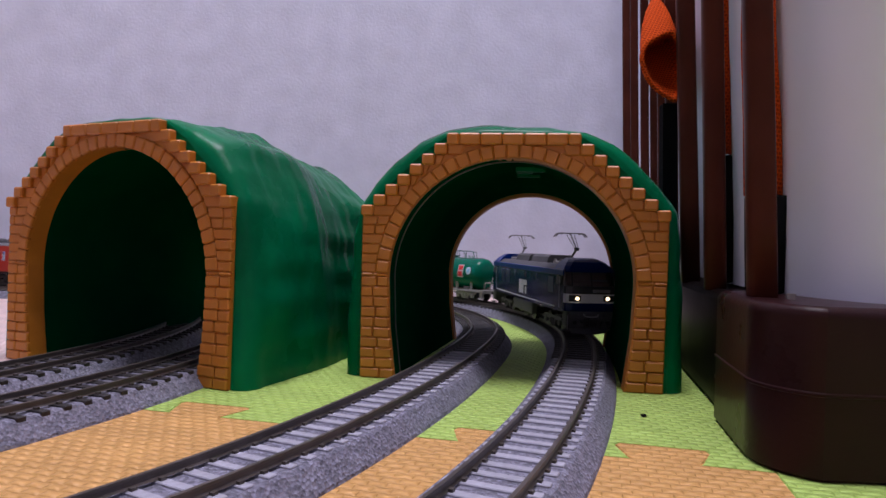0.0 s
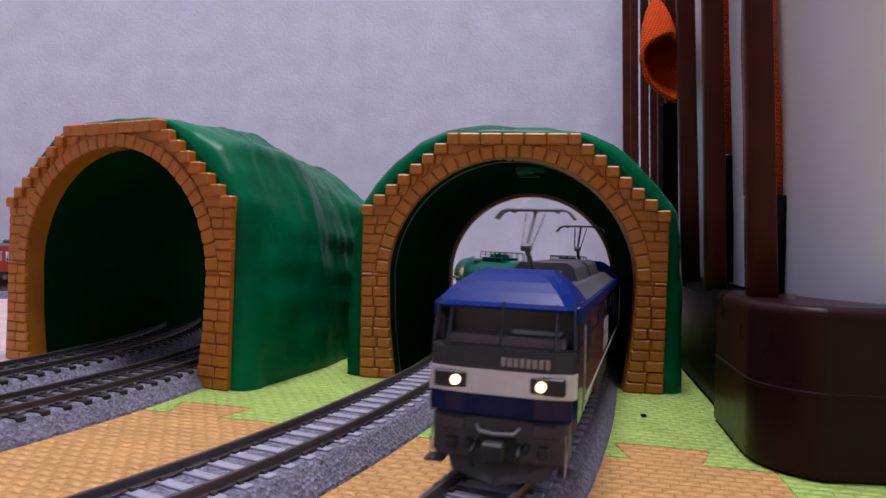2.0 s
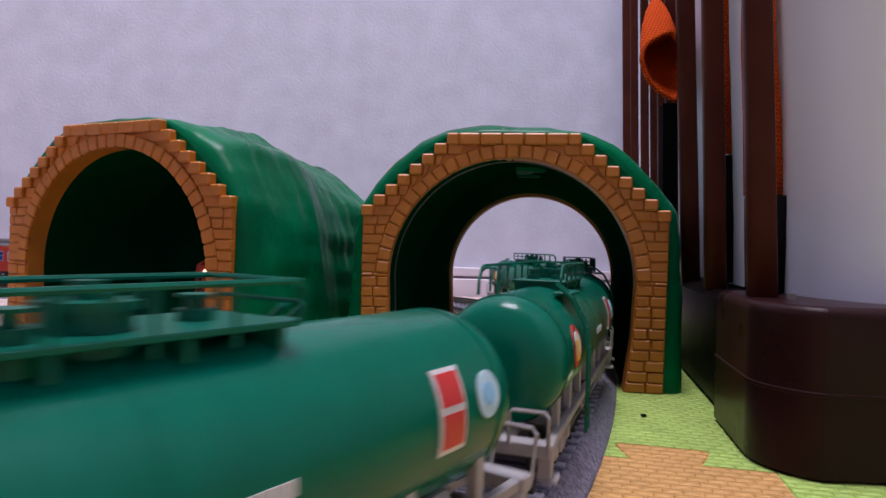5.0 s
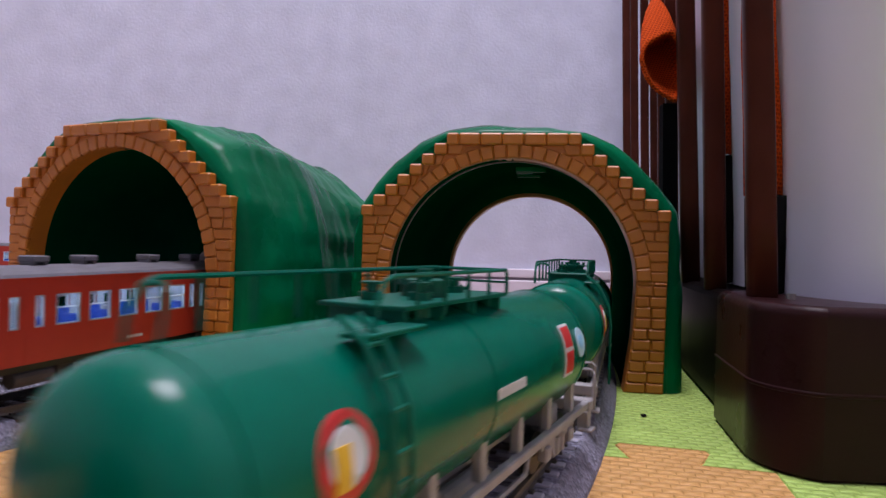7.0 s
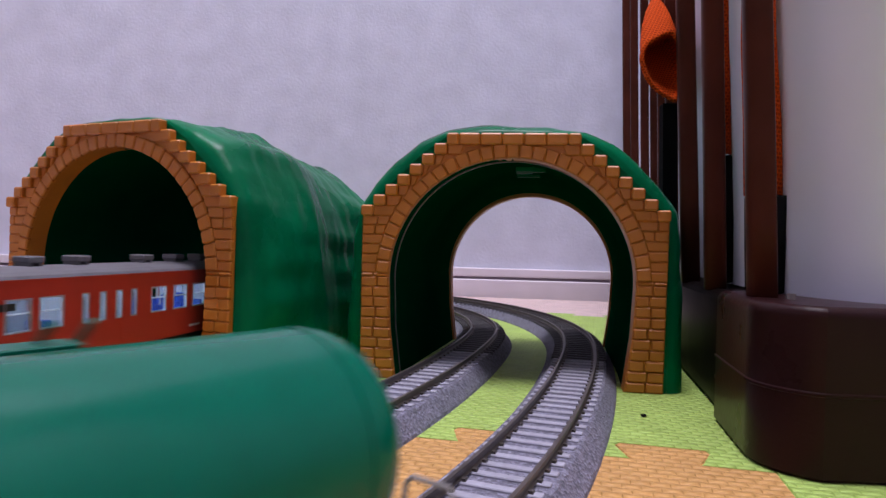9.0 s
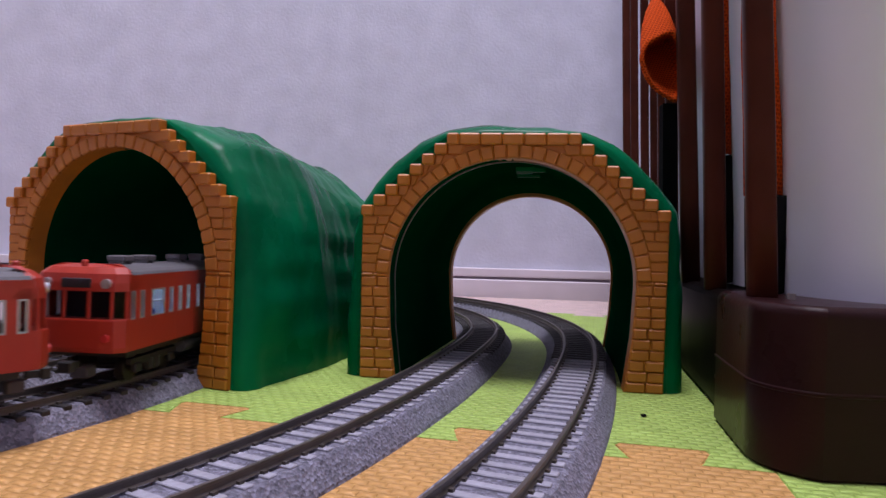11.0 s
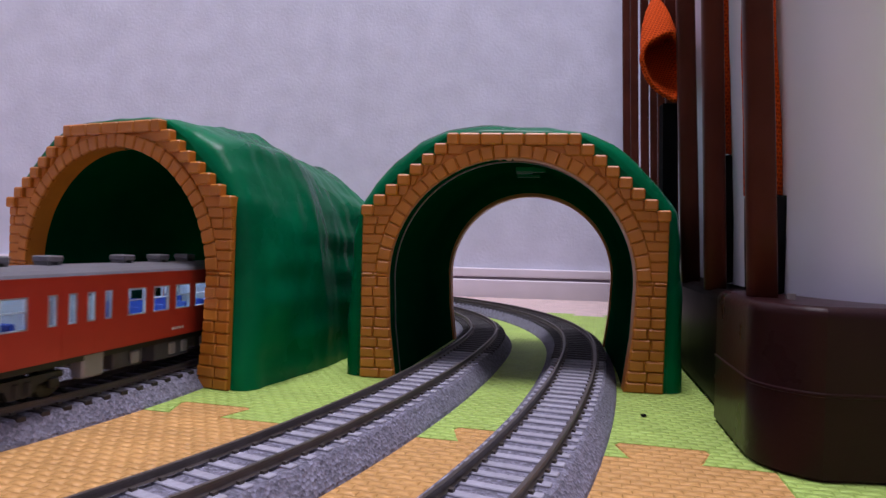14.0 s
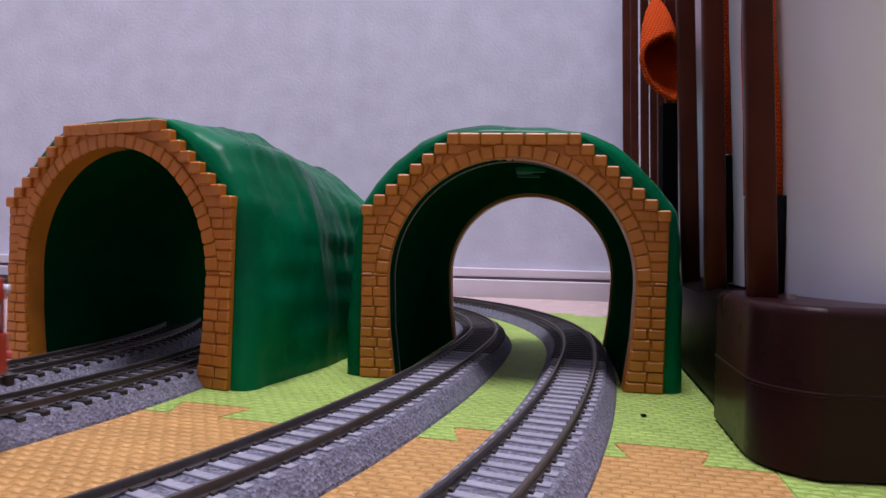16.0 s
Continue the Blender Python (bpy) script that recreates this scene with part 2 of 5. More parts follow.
def mat(name, corners, colour, teeth, label):
    """A foam tile: corners in order, teeth per side (0 plain, +1 tabs to the left of the way, -1 to the right)."""
    pts = []
    for i, c in enumerate(corners):
        e = corners[(i + 1) % len(corners)]
        if not teeth[i]:
            pts.append(Vector(c))
        elif teeth[i][1]:
            pts += [Vector(c)] + seam(e, c, 16, -teeth[i][0])[:0:-1]
        else:
            pts += seam(c, e, 16, teeth[i][0])
    # cut off along the baseboard
    world_pts = [MAT @ Vector((p.x * MM, p.y * MM, 0)) for p in pts]
    if min(p.y for p in world_pts) > 0.80:
        return None
    pts = [MAT.inverted() @ Vector((p.x, min(p.y, 0.848), 0)) / MM for p in world_pts]
    bm = bmesh.new()
    top = [bm.verts.new((p.x, p.y, 0)) for p in pts]
    edge = [bm.verts.new((p.x, p.y, -10.5)) for p in pts]
    bm.faces.new(top)
    for i in range(len(pts)):
        j = (i + 1) % len(pts)
        bm.faces.new((top[j], top[i], edge[i], edge[j]))
    bmesh.ops.recalc_face_normals(bm, faces=bm.faces)
    rim = [e for e in bm.edges if all(v.co.z > -1 for v in e.verts)]
    bmesh.ops.bevel(bm, geom=rim, offset=0.35, segments=2, affect="EDGES")
    ob = link(name, bm, colour)
    ob.matrix_world = MAT
    return tagged(ob, label, "foam mat", "interlocking foam mats")


G_, O_, P_ = M["green"], M["orange"], M["pink"]
S = 335
N_ = 438
mat("foam_mat", [(-S, -S), (0, -S), (0, 0), (-S, 0)], O_, (0, 0, (-1, 0), 0), "orange woven-texture foam floor tile with dovetailed edge")
mat("foam_mat", [(-S, 0), (0, 0), (0, N_), (-S, N_)], G_, ((1, 1), 0, (-1, 0), 0), "lime green woven-texture foam floor tile under the tunnels")
mat("foam_mat", [(0, -S), (S, -S), (S, 0), (0, 0)], G_, (0, 0, 0, 0), "lime green woven-texture foam floor tile")
mat("foam_mat", [(0, 0), (S, 0), (S, N_), (0, N_)], G_, (0, 0, 0, 0), "lime green woven-texture foam floor tile")
mat("foam_mat", [(-S, N_), (0, N_), (0, N_ + 200), (-S, N_ + 200)], P_, ((1, 1), 0, 0, 0), "pale pink foam floor tile beside the wall")
mat("foam_mat", [(0, N_), (S, N_), (S, N_ + 200), (0, N_ + 200)], P_, (0, 0, 0, 0), "pale pink foam floor tile beside the wall")
mat("foam_mat", [(-2 * S, 0), (-S, 0), (-S, N_), (-2 * S, N_)], P_, (0, 0, 0, 0), "pale pink foam floor tile")
mat("foam_mat", [(-2 * S, N_), (-S, N_), (-S, N_ + 200), (-2 * S, N_ + 200)], G_, (0, 0, 0, 0), "lime green foam floor tile beside the wall")
done = {(-1, -1), (-1, 0), (0, -1), (0, 0), (-1, 1), (0, 1), (-2, 0), (-2, 1)}
for i in range(-7, 2):
    for j in range(-5, 2):
        y0, y1 = (j * S, j * S + S) if j < 0 else (j * N_, j * N_ + (N_ if j == 0 else 200))
        if (i, j) in done:
            continue
        shade, word = ((P_, "pale pink"), (G_, "lime green"), (O_, "orange"))[(i + j * 2) % 3]
        mat("foam_mat", [(i * S, y0), ((i + 1) * S, y0), ((i + 1) * S, y1), (i * S, y1)], shade, (0, 0, 0, 0), word + " woven-texture foam floor tile")

# ---- the tracks ----
RAIL_Z = 10.5


def plan(x, y, heading, pieces, step=3.0, stop=None):
    """A track's middle line: start, heading (radians from +y towards +x), pieces of (length, curvature) eased into each other."""
    total = sum(p[0] for p in pieces)
    pts, s, th = [], 0.0, heading
    bounds = np.cumsum([p[0] for p in pieces])
    while s <= total:
        pts.append((x, y, th))
        k = pieces[0][1]
        for i in range(1, len(pieces)):
            w = min(1, max(0, (s - bounds[i - 1]) / 60 + 0.5))
            k += (pieces[i][1] - pieces[i - 1][1]) * w
        if stop is not None and th < (stop if x > -600 else -1.57):
            k = 0
        x += math.sin(th + k * step / 2) * step
        y += math.cos(th + k * step / 2) * step
        th += k * step
        s += step
    return pts


def beside(line, off):
    """The parallel line off mm to the right."""
    return [(x + math.cos(th) * off, y - math.sin(th) * off, th) for x, y, th in line]


class Way:
    """A line by its length: at(s) gives place and heading."""

    def __init__(self, line, zero):
        self.p = np.array(line)
        d = np.hypot(np.diff(self.p[:, 0]), np.diff(self.p[:, 1]))
        self.s = np.concatenate([[0], np.cumsum(d)])
        i = int(np.argmin(np.hypot(self.p[:, 0] - zero[0], self.p[:, 1] - zero[1])))
        self.s -= self.s[i]

    def at(self, s):
        s0, s1 = self.s[0], self.s[-1]
        c = min(max(s, s0), s1)
        x, y, th = (float(np.interp(c, self.s, self.p[:, k])) for k in range(3))
        return x + math.sin(th) * (s - c), y + math.cos(th) * (s - c), th


# backwards behind the camera, then forwards through the tunnel to the far side
K1, K2, K3 = -0.00212, -0.00111, -0.00375
BACK = 1000
back_line = [(x, y, th + math.pi) for x, y, th in plan(-85.6, 0, 0.8268 + math.pi, [(520, -K1), (1400, 0)])]
LINE_A = [(x, y, th - 2 * math.pi if th > 3 else th) for x, y, th in back_line[:0:-1]] + plan(-85.6, 0, 0.8268, [(181, K1), (187, K2), (2600, K3)], stop=-1.45)
LINE_B = beside(LINE_A, -60)
R3 = 300.0
back3 = [(x, y, th + math.pi) for x, y, th in plan(-143, 175, 0.44 + math.pi, [(1000, 1 / R3)])]
LINE_C = [(x, y, th - 2 * math.pi) for x, y, th in back3[:0:-1]] + plan(-143, 175, 0.44, [(1500, -1 / R3)])
LINE_D = beside(LINE_C, -52)
DEEP = 1.2


def deepen(line):
    """The plan's depth set to scale, with headings to match."""
    return [(x, y * DEEP, math.pi * round((th - math.atan2(math.sin(th), DEEP * math.cos(th))) / (2 * math.pi)) * 2 + math.atan2(math.sin(th), DEEP * math.cos(th))) for x, y, th in line]


LINE_A, LINE_B, LINE_C, LINE_D = (deepen(l) for l in (LINE_A, LINE_B, LINE_C, LINE_D))
WAY_A, WAY_B, WAY_C, WAY_D = (Way(l, (-85.6, 0)) if l in (LINE_A, LINE_B) else Way(l, (-143, 210)) for l in (LINE_A, LINE_B, LINE_C, LINE_D))


def sweep(line, section):
    """A section of (offset to the right, height) pushed along a line."""
    return loft([[(x + math.cos(th) * o, y - math.sin(th) * o, z) for o, z in section] for x, y, th in line])


def rail_track(line, way, s_from, s_to, dark_from, label, near):
    track = empty("railway_track", Matrix.Identity(4), label, "railway track", "model railway tracks")
    keep = [p for p, s in zip(line, way.s) if s_from - 1 <= s <= s_to + 1]
    part("roadbed", sweep(keep, [(-19, 0), (19, 0), (18.6, 1.0), (14.0, 6.6), (13.2, 7.1), (-13.2, 7.1), (-14.0, 6.6), (-18.6, 1.0)]), M["ballast"], track, "grey speckled ballast roadbed")
    for side in (-8.5, 8.5):
        part("rail", sweep(keep, [(side - 0.95, 8.0), (side + 0.95, 8.0), (side + 0.4, 8.6), (side + 0.4, 9.7), (side + 0.62, 9.95), (side + 0.55, 10.5),
                                  (side - 0.55, 10.5), (side - 0.62, 9.95), (side - 0.4, 9.7), (side - 0.4, 8.6)]), M["rail"], track, "dark weathered metal rail")
    # one sleeper with its four rail chairs, pale concrete or dark wood
    def sleeper(half, mat_):
        bm = box(-half, half, -1.6, 1.6, 5.0, 7.75, 0.25)
        for side in (-8.5, 8.5):
            for o in (-1.4, 1.4):
                box(side + o - 0.6, side + o + 0.6, -0.8, 0.8, 7.6, 8.5, bm=bm)
        for f in bm.faces:
            f.material_index = 1 if f.calc_center_median().z > 7.8 else 0
        return part("sleeper", bm, [mat_, M["rail"]], track)

    pale, dark = sleeper(12.8, M["sleeper"]), sleeper(14.4, M["sleeper_dark"])
    first = {}
    rest = {True: bmesh.new(), False: bmesh.new()}
    s, step = s_from + 2, 7.9
    while s < s_to:
        x, y, th = way.at(s)
        m = Matrix.Translation((x * MM, y * MM, 0)) @ Matrix.Rotation(-th, 4, "Z")
        old = s > dark_from
        proto = dark if old else pale
        if near[0] < s < near[1]:
            if old not in first:
                proto.matrix_local, first[old] = m, True
            else:
                again("sleeper", proto.data, track, m)
        else:
            merge(rest[old], box(-12.8, 12.8, -1.6, 1.6, 5.0, 7.9), Matrix.Translation((x, y, 0)) @ Matrix.Rotation(-th, 4, "Z"))
        s += step
    for old, proto in ((False, pale), (True, dark)):
        if old not in first:
            bpy.data.objects.remove(proto)
        if rest[old].verts:
            tagged(part("far_sleepers", rest[old], M["sleeper_dark"] if old else M["sleeper"], track), kind="stuff")
    return track


rail_track(LINE_A, WAY_A, -1500, 2500, 380, "single curved model track on grey ballast beside the lattice", (100, 800))
rail_track(LINE_B, WAY_B, -1500, 2500, 346, "single curved model track on grey ballast between the tunnels", (100, 740))
rail_track(LINE_C, WAY_C, -700, 1330, -9999, "model track with dark sleepers leading into a tunnel", (-70, 340))
rail_track(LINE_D, WAY_D, -600, 1080, -9999, "model track with dark sleepers behind the first one", (-70, 340))


# ---- the toy tunnels ----
def arch(n=40):
    """The opening's edge from the right foot over the crown to the left foot, as (x, z)."""
    pts = []
    for i in range(n + 1):
        a = math.pi * i / n
        if i == 0:
            pts += [(54.0, 0), (57.2, 25)]
        x = 58.3 * math.cos(a)
        z = 49 + 58.6 * math.sin(a)
        pts.append((x, z))
    pts += [(-57.2, 25), (-54.0, 0)]
    return pts


def toy_tunnel(m, skew, label, seed):
    rnd = random.Random(seed)
    t = empty("toy_tunnel", m, label, "toy tunnel", "toy tunnels")
    # portal plate behind the bricks: outline with stepped top
    course = 5.75
    for y0 in (0.0,):
        sx = 0.0
        ring = arch()
        out = [(71.5, 0), (72.0, 40), (72.3, 77)]
        for i in range(7, -1, -1):
            x, z = 31.3 + 5.85 * i, 118.8 - 5.0 * i
            out += [(x, z - 5.0), (x, z)]
        out.pop(3)
        out = out + [(-x, z) for x, z in out[::-1]]
        # plate as a strip between the outer edge and the arch
        k = len(ring)
        total = [0.0]
        for a, b in zip(out, out[1:]):
            total.append(total[-1] + math.hypot(b[0] - a[0], b[1] - a[1]))
        bm = bmesh.new()
        n = 160
        tot2 = [0.0]
        for a, b in zip(ring, ring[1:]):
            tot2.append(tot2[-1] + math.hypot(b[0] - a[0], b[1] - a[1]))
        marks = sorted(set([v / total[-1] for v in total] + [i / n for i in range(n + 1)]))
        rows = []
        for f in marks:
            o = [np.interp(f * total[-1], total, [p[c] for p in out]) for c in (0, 1)]
            r = [np.interp(f * tot2[-1], tot2, [p[c] for p in ring]) for c in (0, 1)]
            rows.append([bm.verts.new((o[0] + sx, y0 + 0.55, o[1])), bm.verts.new((r[0] + sx, y0 + 0.55, r[1])), bm.verts.new((r[0] + sx, y0 + 9, r[1])), bm.verts.new((o[0] + sx, y0 + 9, o[1]))])
        for a, b in zip(rows, rows[1:]):
            for c in range(4):
                bm.faces.new((a[c], a[(c + 1) % 4], b[(c + 1) % 4], b[c]))
        bm.faces.new(rows[0])
        bm.faces.new(rows[-1][::-1])
        bmesh.ops.recalc_face_normals(bm, faces=bm.faces)
        portal = part("portal", bm, M["joint"], t, "orange plastic portal moulded as brickwork")
        # voussoirs round the arch
        def ring_at(s):
            return Vector([np.interp(s, tot2, [p[c] for p in ring]) for c in (0, 1)])
        L = tot2[-1]

        def stone(name, pts, y0, y1, bevel=0.6):
            """A moulded brick with softened edges from an (x, z) outline."""
            part(name, prism(pts, y0, y1, bevel), M["brick"], portal)

        # voussoirs over the arch, from springing to springing
        lo, hi = np.interp(0.012, [0, 1], [tot2[2], tot2[-3]]), np.interp(0.988, [0, 1], [tot2[2], tot2[-3]])
        count = 31
        w = (hi - lo) / count
        for i in range(count):
            a, b = lo + i * w + 0.14, lo + (i + 1) * w - 0.14
            quad = []
            for q in (a, b):
                p, d = ring_at(q), (ring_at(q + 1) - ring_at(q - 1)).normalized()
                nn = Vector((d.y, -d.x))
                quad.append((p + nn * 0.15, p + nn * 6.7))
            stone("brick", [(v.x, v.y) for v in (quad[0][0], quad[0][1], quad[1][1], quad[1][0])], -1.25 + rnd.uniform(-0.1, 0.1), 1.2)
        # legs: two bricks a course, the joint between them wandering
        course, z, i = 4.95, 0.0, 0
        while z < 50:
            z1 = min(z + course, 51.2)
            zc = (z + z1) / 2
            inner = float(np.interp(zc, [0, 25, 49], [54.0, 57.2, 58.3])) + 0.15
            outer = 71.6 + 0.7 * zc / 83
            for sg in (-1, 1):
                cut = inner + (outer - inner) * (0.56 if (i + (sg > 0)) % 3 else 0.44) + rnd.uniform(-0.5, 0.5)
                tip = rnd.uniform(-0.25, 0.25)
                for a, b, dz in ((inner, cut, tip), (cut, outer, 0)):
                    stone("brick", [(sg * (a + 0.14), z + 0.14 + dz * 0.4), (sg * (b - 0.14), z + 0.14), (sg * (b - 0.14), z1 - 0.14), (sg * (a + 0.14), z1 - 0.14 + dz * 0.4)], -1.0 + rnd.uniform(-0.12, 0.12), 1.2)
            z, i = z1, i + 1
        # courses beside the voussoirs up to the steps
        def ring_out(zc):
            return 64.7 * math.sqrt(max(0.0, 1 - ((zc - 49) / 65.4) ** 2))
        z = 51.2
        while z < 83.4:
            z1 = z + (83.8 - 51.2) / 7
            inner, outer = ring_out(z + 0.8) + 0.15, 72.2
            for sg in (-1, 1):
                cuts = [inner, outer] if outer - inner < 10.5 else [inner, inner + (outer - inner) * rnd.choice((0.42, 0.55, 0.62)), outer]
                for a, b in zip(cuts, cuts[1:]):
                    stone("brick", [(sg * (a + 0.14), z + 0.14), (sg * (b - 0.14), z + 0.14), (sg * (b - 0.14), z1 - 0.14), (sg * (max(a - 1.2, ring_out(z1)) + 0.14), z1 - 0.14)] if a == inner else
                          [(sg * (a + 0.14), z + 0.14), (sg * (b - 0.14), z + 0.14), (sg * (b - 0.14), z1 - 0.14), (sg * (a + 0.14), z1 - 0.14)], -0.6 + rnd.uniform(-0.1, 0.1), 1.2, 0.5)
            z = z1
        # stepped coping stones standing proud, set-back bricks under and behind them
        for i in range(1, 8):
            x1, z1 = 31.6 + 5.85 * i, 119.2 - 5.0 * i
            x0, z0 = x1 - 6.0, z1 - 5.3
            lo_x = ring_out(z0 + 0.6) + 0.15
            for sg in (-1, 1):
                stone("coping_brick", [(sg * x0, z0), (sg * x1, z0), (sg * x1, z1), (sg * x0, z1)], -2.5, 2.4, 0.7)
                if x0 - lo_x > 1.4:
                    fill = max(1, round((x0 - lo_x) / 8.5))
                    edges = [lo_x + (x0 - lo_x) * k / fill for k in range(fill + 1)]
                    for a, b in zip(edges, edges[1:]):
                        stone("brick", [(sg * (a + 0.14), z0 + 0.14), (sg * (b - 0.14), z0 + 0.14), (sg * (b - 0.14), z1 - 0.14), (sg * (max(a - 2.0, ring_out(z1)) + 0.14 if a == lo_x else a + 0.14), z1 - 0.14)], -0.5, 1.2, 0.5)
        top = [-31.6, -25.7, -15.4, -5.1, 5.1, 15.4, 25.7, 31.6]
        for a, b in zip(top, top[1:]):
            stone("coping_brick", [(a + 0.12, 113.7), (b - 0.12, 113.7), (b - 0.12, 119.2), (a + 0.12, 119.2)], -2.5, 2.4, 0.7)
    # the green hill: outer skin with folds, inner skin smooth
    prof = [(81.5, 0), (81.2, 22), (80.6, 48), (79.6, 68), (76.0, 83), (68.5, 95.5), (58, 107), (46.5, 115.5), (33, 121), (16, 123.4), (0, 124)]
    prof = prof + [(-x, z) for x, z in prof[-2::-1]]
    fine = []
    for a, b in zip(prof, prof[1:]):
        for j in range(6):
            fine.append((a[0] + (b[0] - a[0]) * j / 6, a[1] + (b[1] - a[1]) * j / 6))
    fine.append(prof[-1])
    slim = [(73.4, 0), (73.2, 22), (73.0, 48), (72.8, 70), (70.6, 82), (63.6, 90.5), (54, 99.5), (43.5, 110), (33, 117.4), (16, 118.8), (0, 119)]
    slim = slim + [(-x, z) for x, z in slim[-2::-1]]
    lean = []
    for a, b in zip(slim, slim[1:]):
        for j in range(6):
            lean.append((a[0] + (b[0] - a[0]) * j / 6, a[1] + (b[1] - a[1]) * j / 6))
    lean.append(slim[-1])
    ys = [1.8 + q for q in (0, 0.4, 0.9, 1.6, 2.6, 4, 6, 8.5)] + [12.5 + i * 2.4 for i in range(57)]
    outer, inner = [], []
    off = Vector((seed * 7.3, 0, 0))
    for y in ys:
        ring = []
        e = min(1, (y - 1.8) / 16)
        g = math.sqrt(1 - (1 - min(1, (y - 1.8) / 9)) ** 2)
        for (x, z), (xs_, zs_) in zip(fine, lean):
            x, z = xs_ + (x - xs_) * g, zs_ + (z - zs_) * g
            cx, cz = 0, 48
            d = Vector((x - cx, max(z - cz, 0) if z > cz else 0))
            d = d.normalized() if d.length > 1e-6 else Vector((1 if x > 0 else -1, 0))
            ang = math.atan2(z - 30, x)
            streak = max(0, noise.noise(Vector((ang * 3.0, y * 0.16, 5.1)) + off) - 0.15) * 1.7 * min(1, max(0, (z - 66) / 22))
            fold = streak + 5.2 * noise.noise(Vector((ang * 2.3, y * 0.006, 0.3)) + off) + 2.6 * noise.noise(Vector((ang * 6.5, y * 0.02, 2.3)) + off) + 0.8 * noise.noise(Vector((x * 0.05, y * 0.15, z * 0.03)) + off)
            step = -3.6 * (1 / (1 + math.exp(-(y - 74 + 5 * math.sin(ang * 3)) / 5.0)))
            bulge = 3.0 * math.sin(math.pi * (y - 2.5) / 144)
            k = (fold + step + bulge) * e
            low = min(1, z / 30)
            ring.append((x + d.x * k * (0.5 + 0.5 * low) + skew * y, y, z + d.y * k))
        outer.append(ring)
    for y in ys:
        k = 1 - 0.042 * (lambda q: q * q * (3 - 2 * q))(min(1, max(0, (y - 40) / 95)))
        inner.append([(x * k + skew * y, y, z * k) for x, z in arch(60)])
    vs = []
    bm = bmesh.new()
    for x, z in arch(60):
        vs.append([bm.verts.new((x * s + skew * 9.5, y, z * s + (1 - s) * 40)) for s, y in ((1.0, 9.0), (0.991, 9.0), (0.991, 10.2), (1.0, 10.2))])
    for p, q in zip(vs, vs[1:]):
        for c in range(4):
            bm.faces.new((p[c], p[(c + 1) % 4], q[(c + 1) % 4], q[c]))
    if seed == 1:
        part("inner_lip", bm, M["rail"], t, "thin grey edge inside the portal")
    for y, zz, w in ((30, 103.5, 26), (46, 104.5, 16), (60, 104.0, 22)):
        part("roof_rib", box(0.5, w * 0.6, y, y + 0.8, zz + 1.2, zz + 3.6), M["hill"], t)
    # moulded orange rim round the far opening
    bm = bmesh.new()
    vs = []
    for x, z in arch(60):
        vs.append([bm.verts.new((x * k + skew * y, y, z * k)) for k, y in ((0.955, 139.0), (0.935, 139.5), (0.935, 147.5), (0.99, 147.5))])
    for p, q in zip(vs, vs[1:]):
        for c in range(4):
            bm.faces.new((p[c], p[(c + 1) % 4], q[(c + 1) % 4], q[c]))
    part("rear_portal", bm, M["joint"], t, "orange rim of the far opening")
    part("hill", loft(outer, closed=False), M["hill"], t, "glossy moulded green plastic hillside", smooth=True)
    # inner skin in the darkened green, shade put into its colour
    part("lining", loft(inner, closed=False), M["inner"], t, "smooth green inside of the tunnel, colour darkened for shade", smooth=True)
    # closing rings front and rear between skins are covered by the portals
    for y0, name in ((2.0, "front_rim"), (142.0, "rear_rim")):
        bm = bmesh.new()
        i = 0 if y0 < 50 else len(ys) - 2
        o = outer[i]
        a2 = arch(60)
        m2 = len(o)
        rows = []
        for q in range(m2):
            f = q / (m2 - 1) * (len(a2) - 1)
            j = min(int(f), len(a2) - 2)
            p = [(a2[j][c] + (a2[j + 1][c] - a2[j][c]) * (f - j)) * (1 if y0 < 50 else 0.957) for c in (0, 1)]
            rows.append((bm.verts.new((o[q][0], y0 - (0 if y0 < 50 else 0), o[q][2])), bm.verts.new((p[0] + skew * y0, y0, p[1]))))
        for a, b in zip(rows, rows[1:]):
            bm.faces.new((a[0], a[1], b[1], b[0]))
        part(name, bm, M["hill"], t)
    return t


toy_tunnel(Matrix.Translation((31.8 * MM, 305 * MM, 0)) @ Matrix.Rotation(-0.142, 4, "Z"), 0.06, "green plastic toy hill tunnel with orange brick portal over two tracks", 1)
toy_tunnel(Matrix.Translation((-158.4 * MM, 306.5 * MM, 0)) @ Matrix.Rotation(-0.413, 4, "Z") @ Matrix.Diagonal((1.026, 1, 1, 1)), -0.10, "green plastic toy hill tunnel with orange brick portal, turned aside", 2)


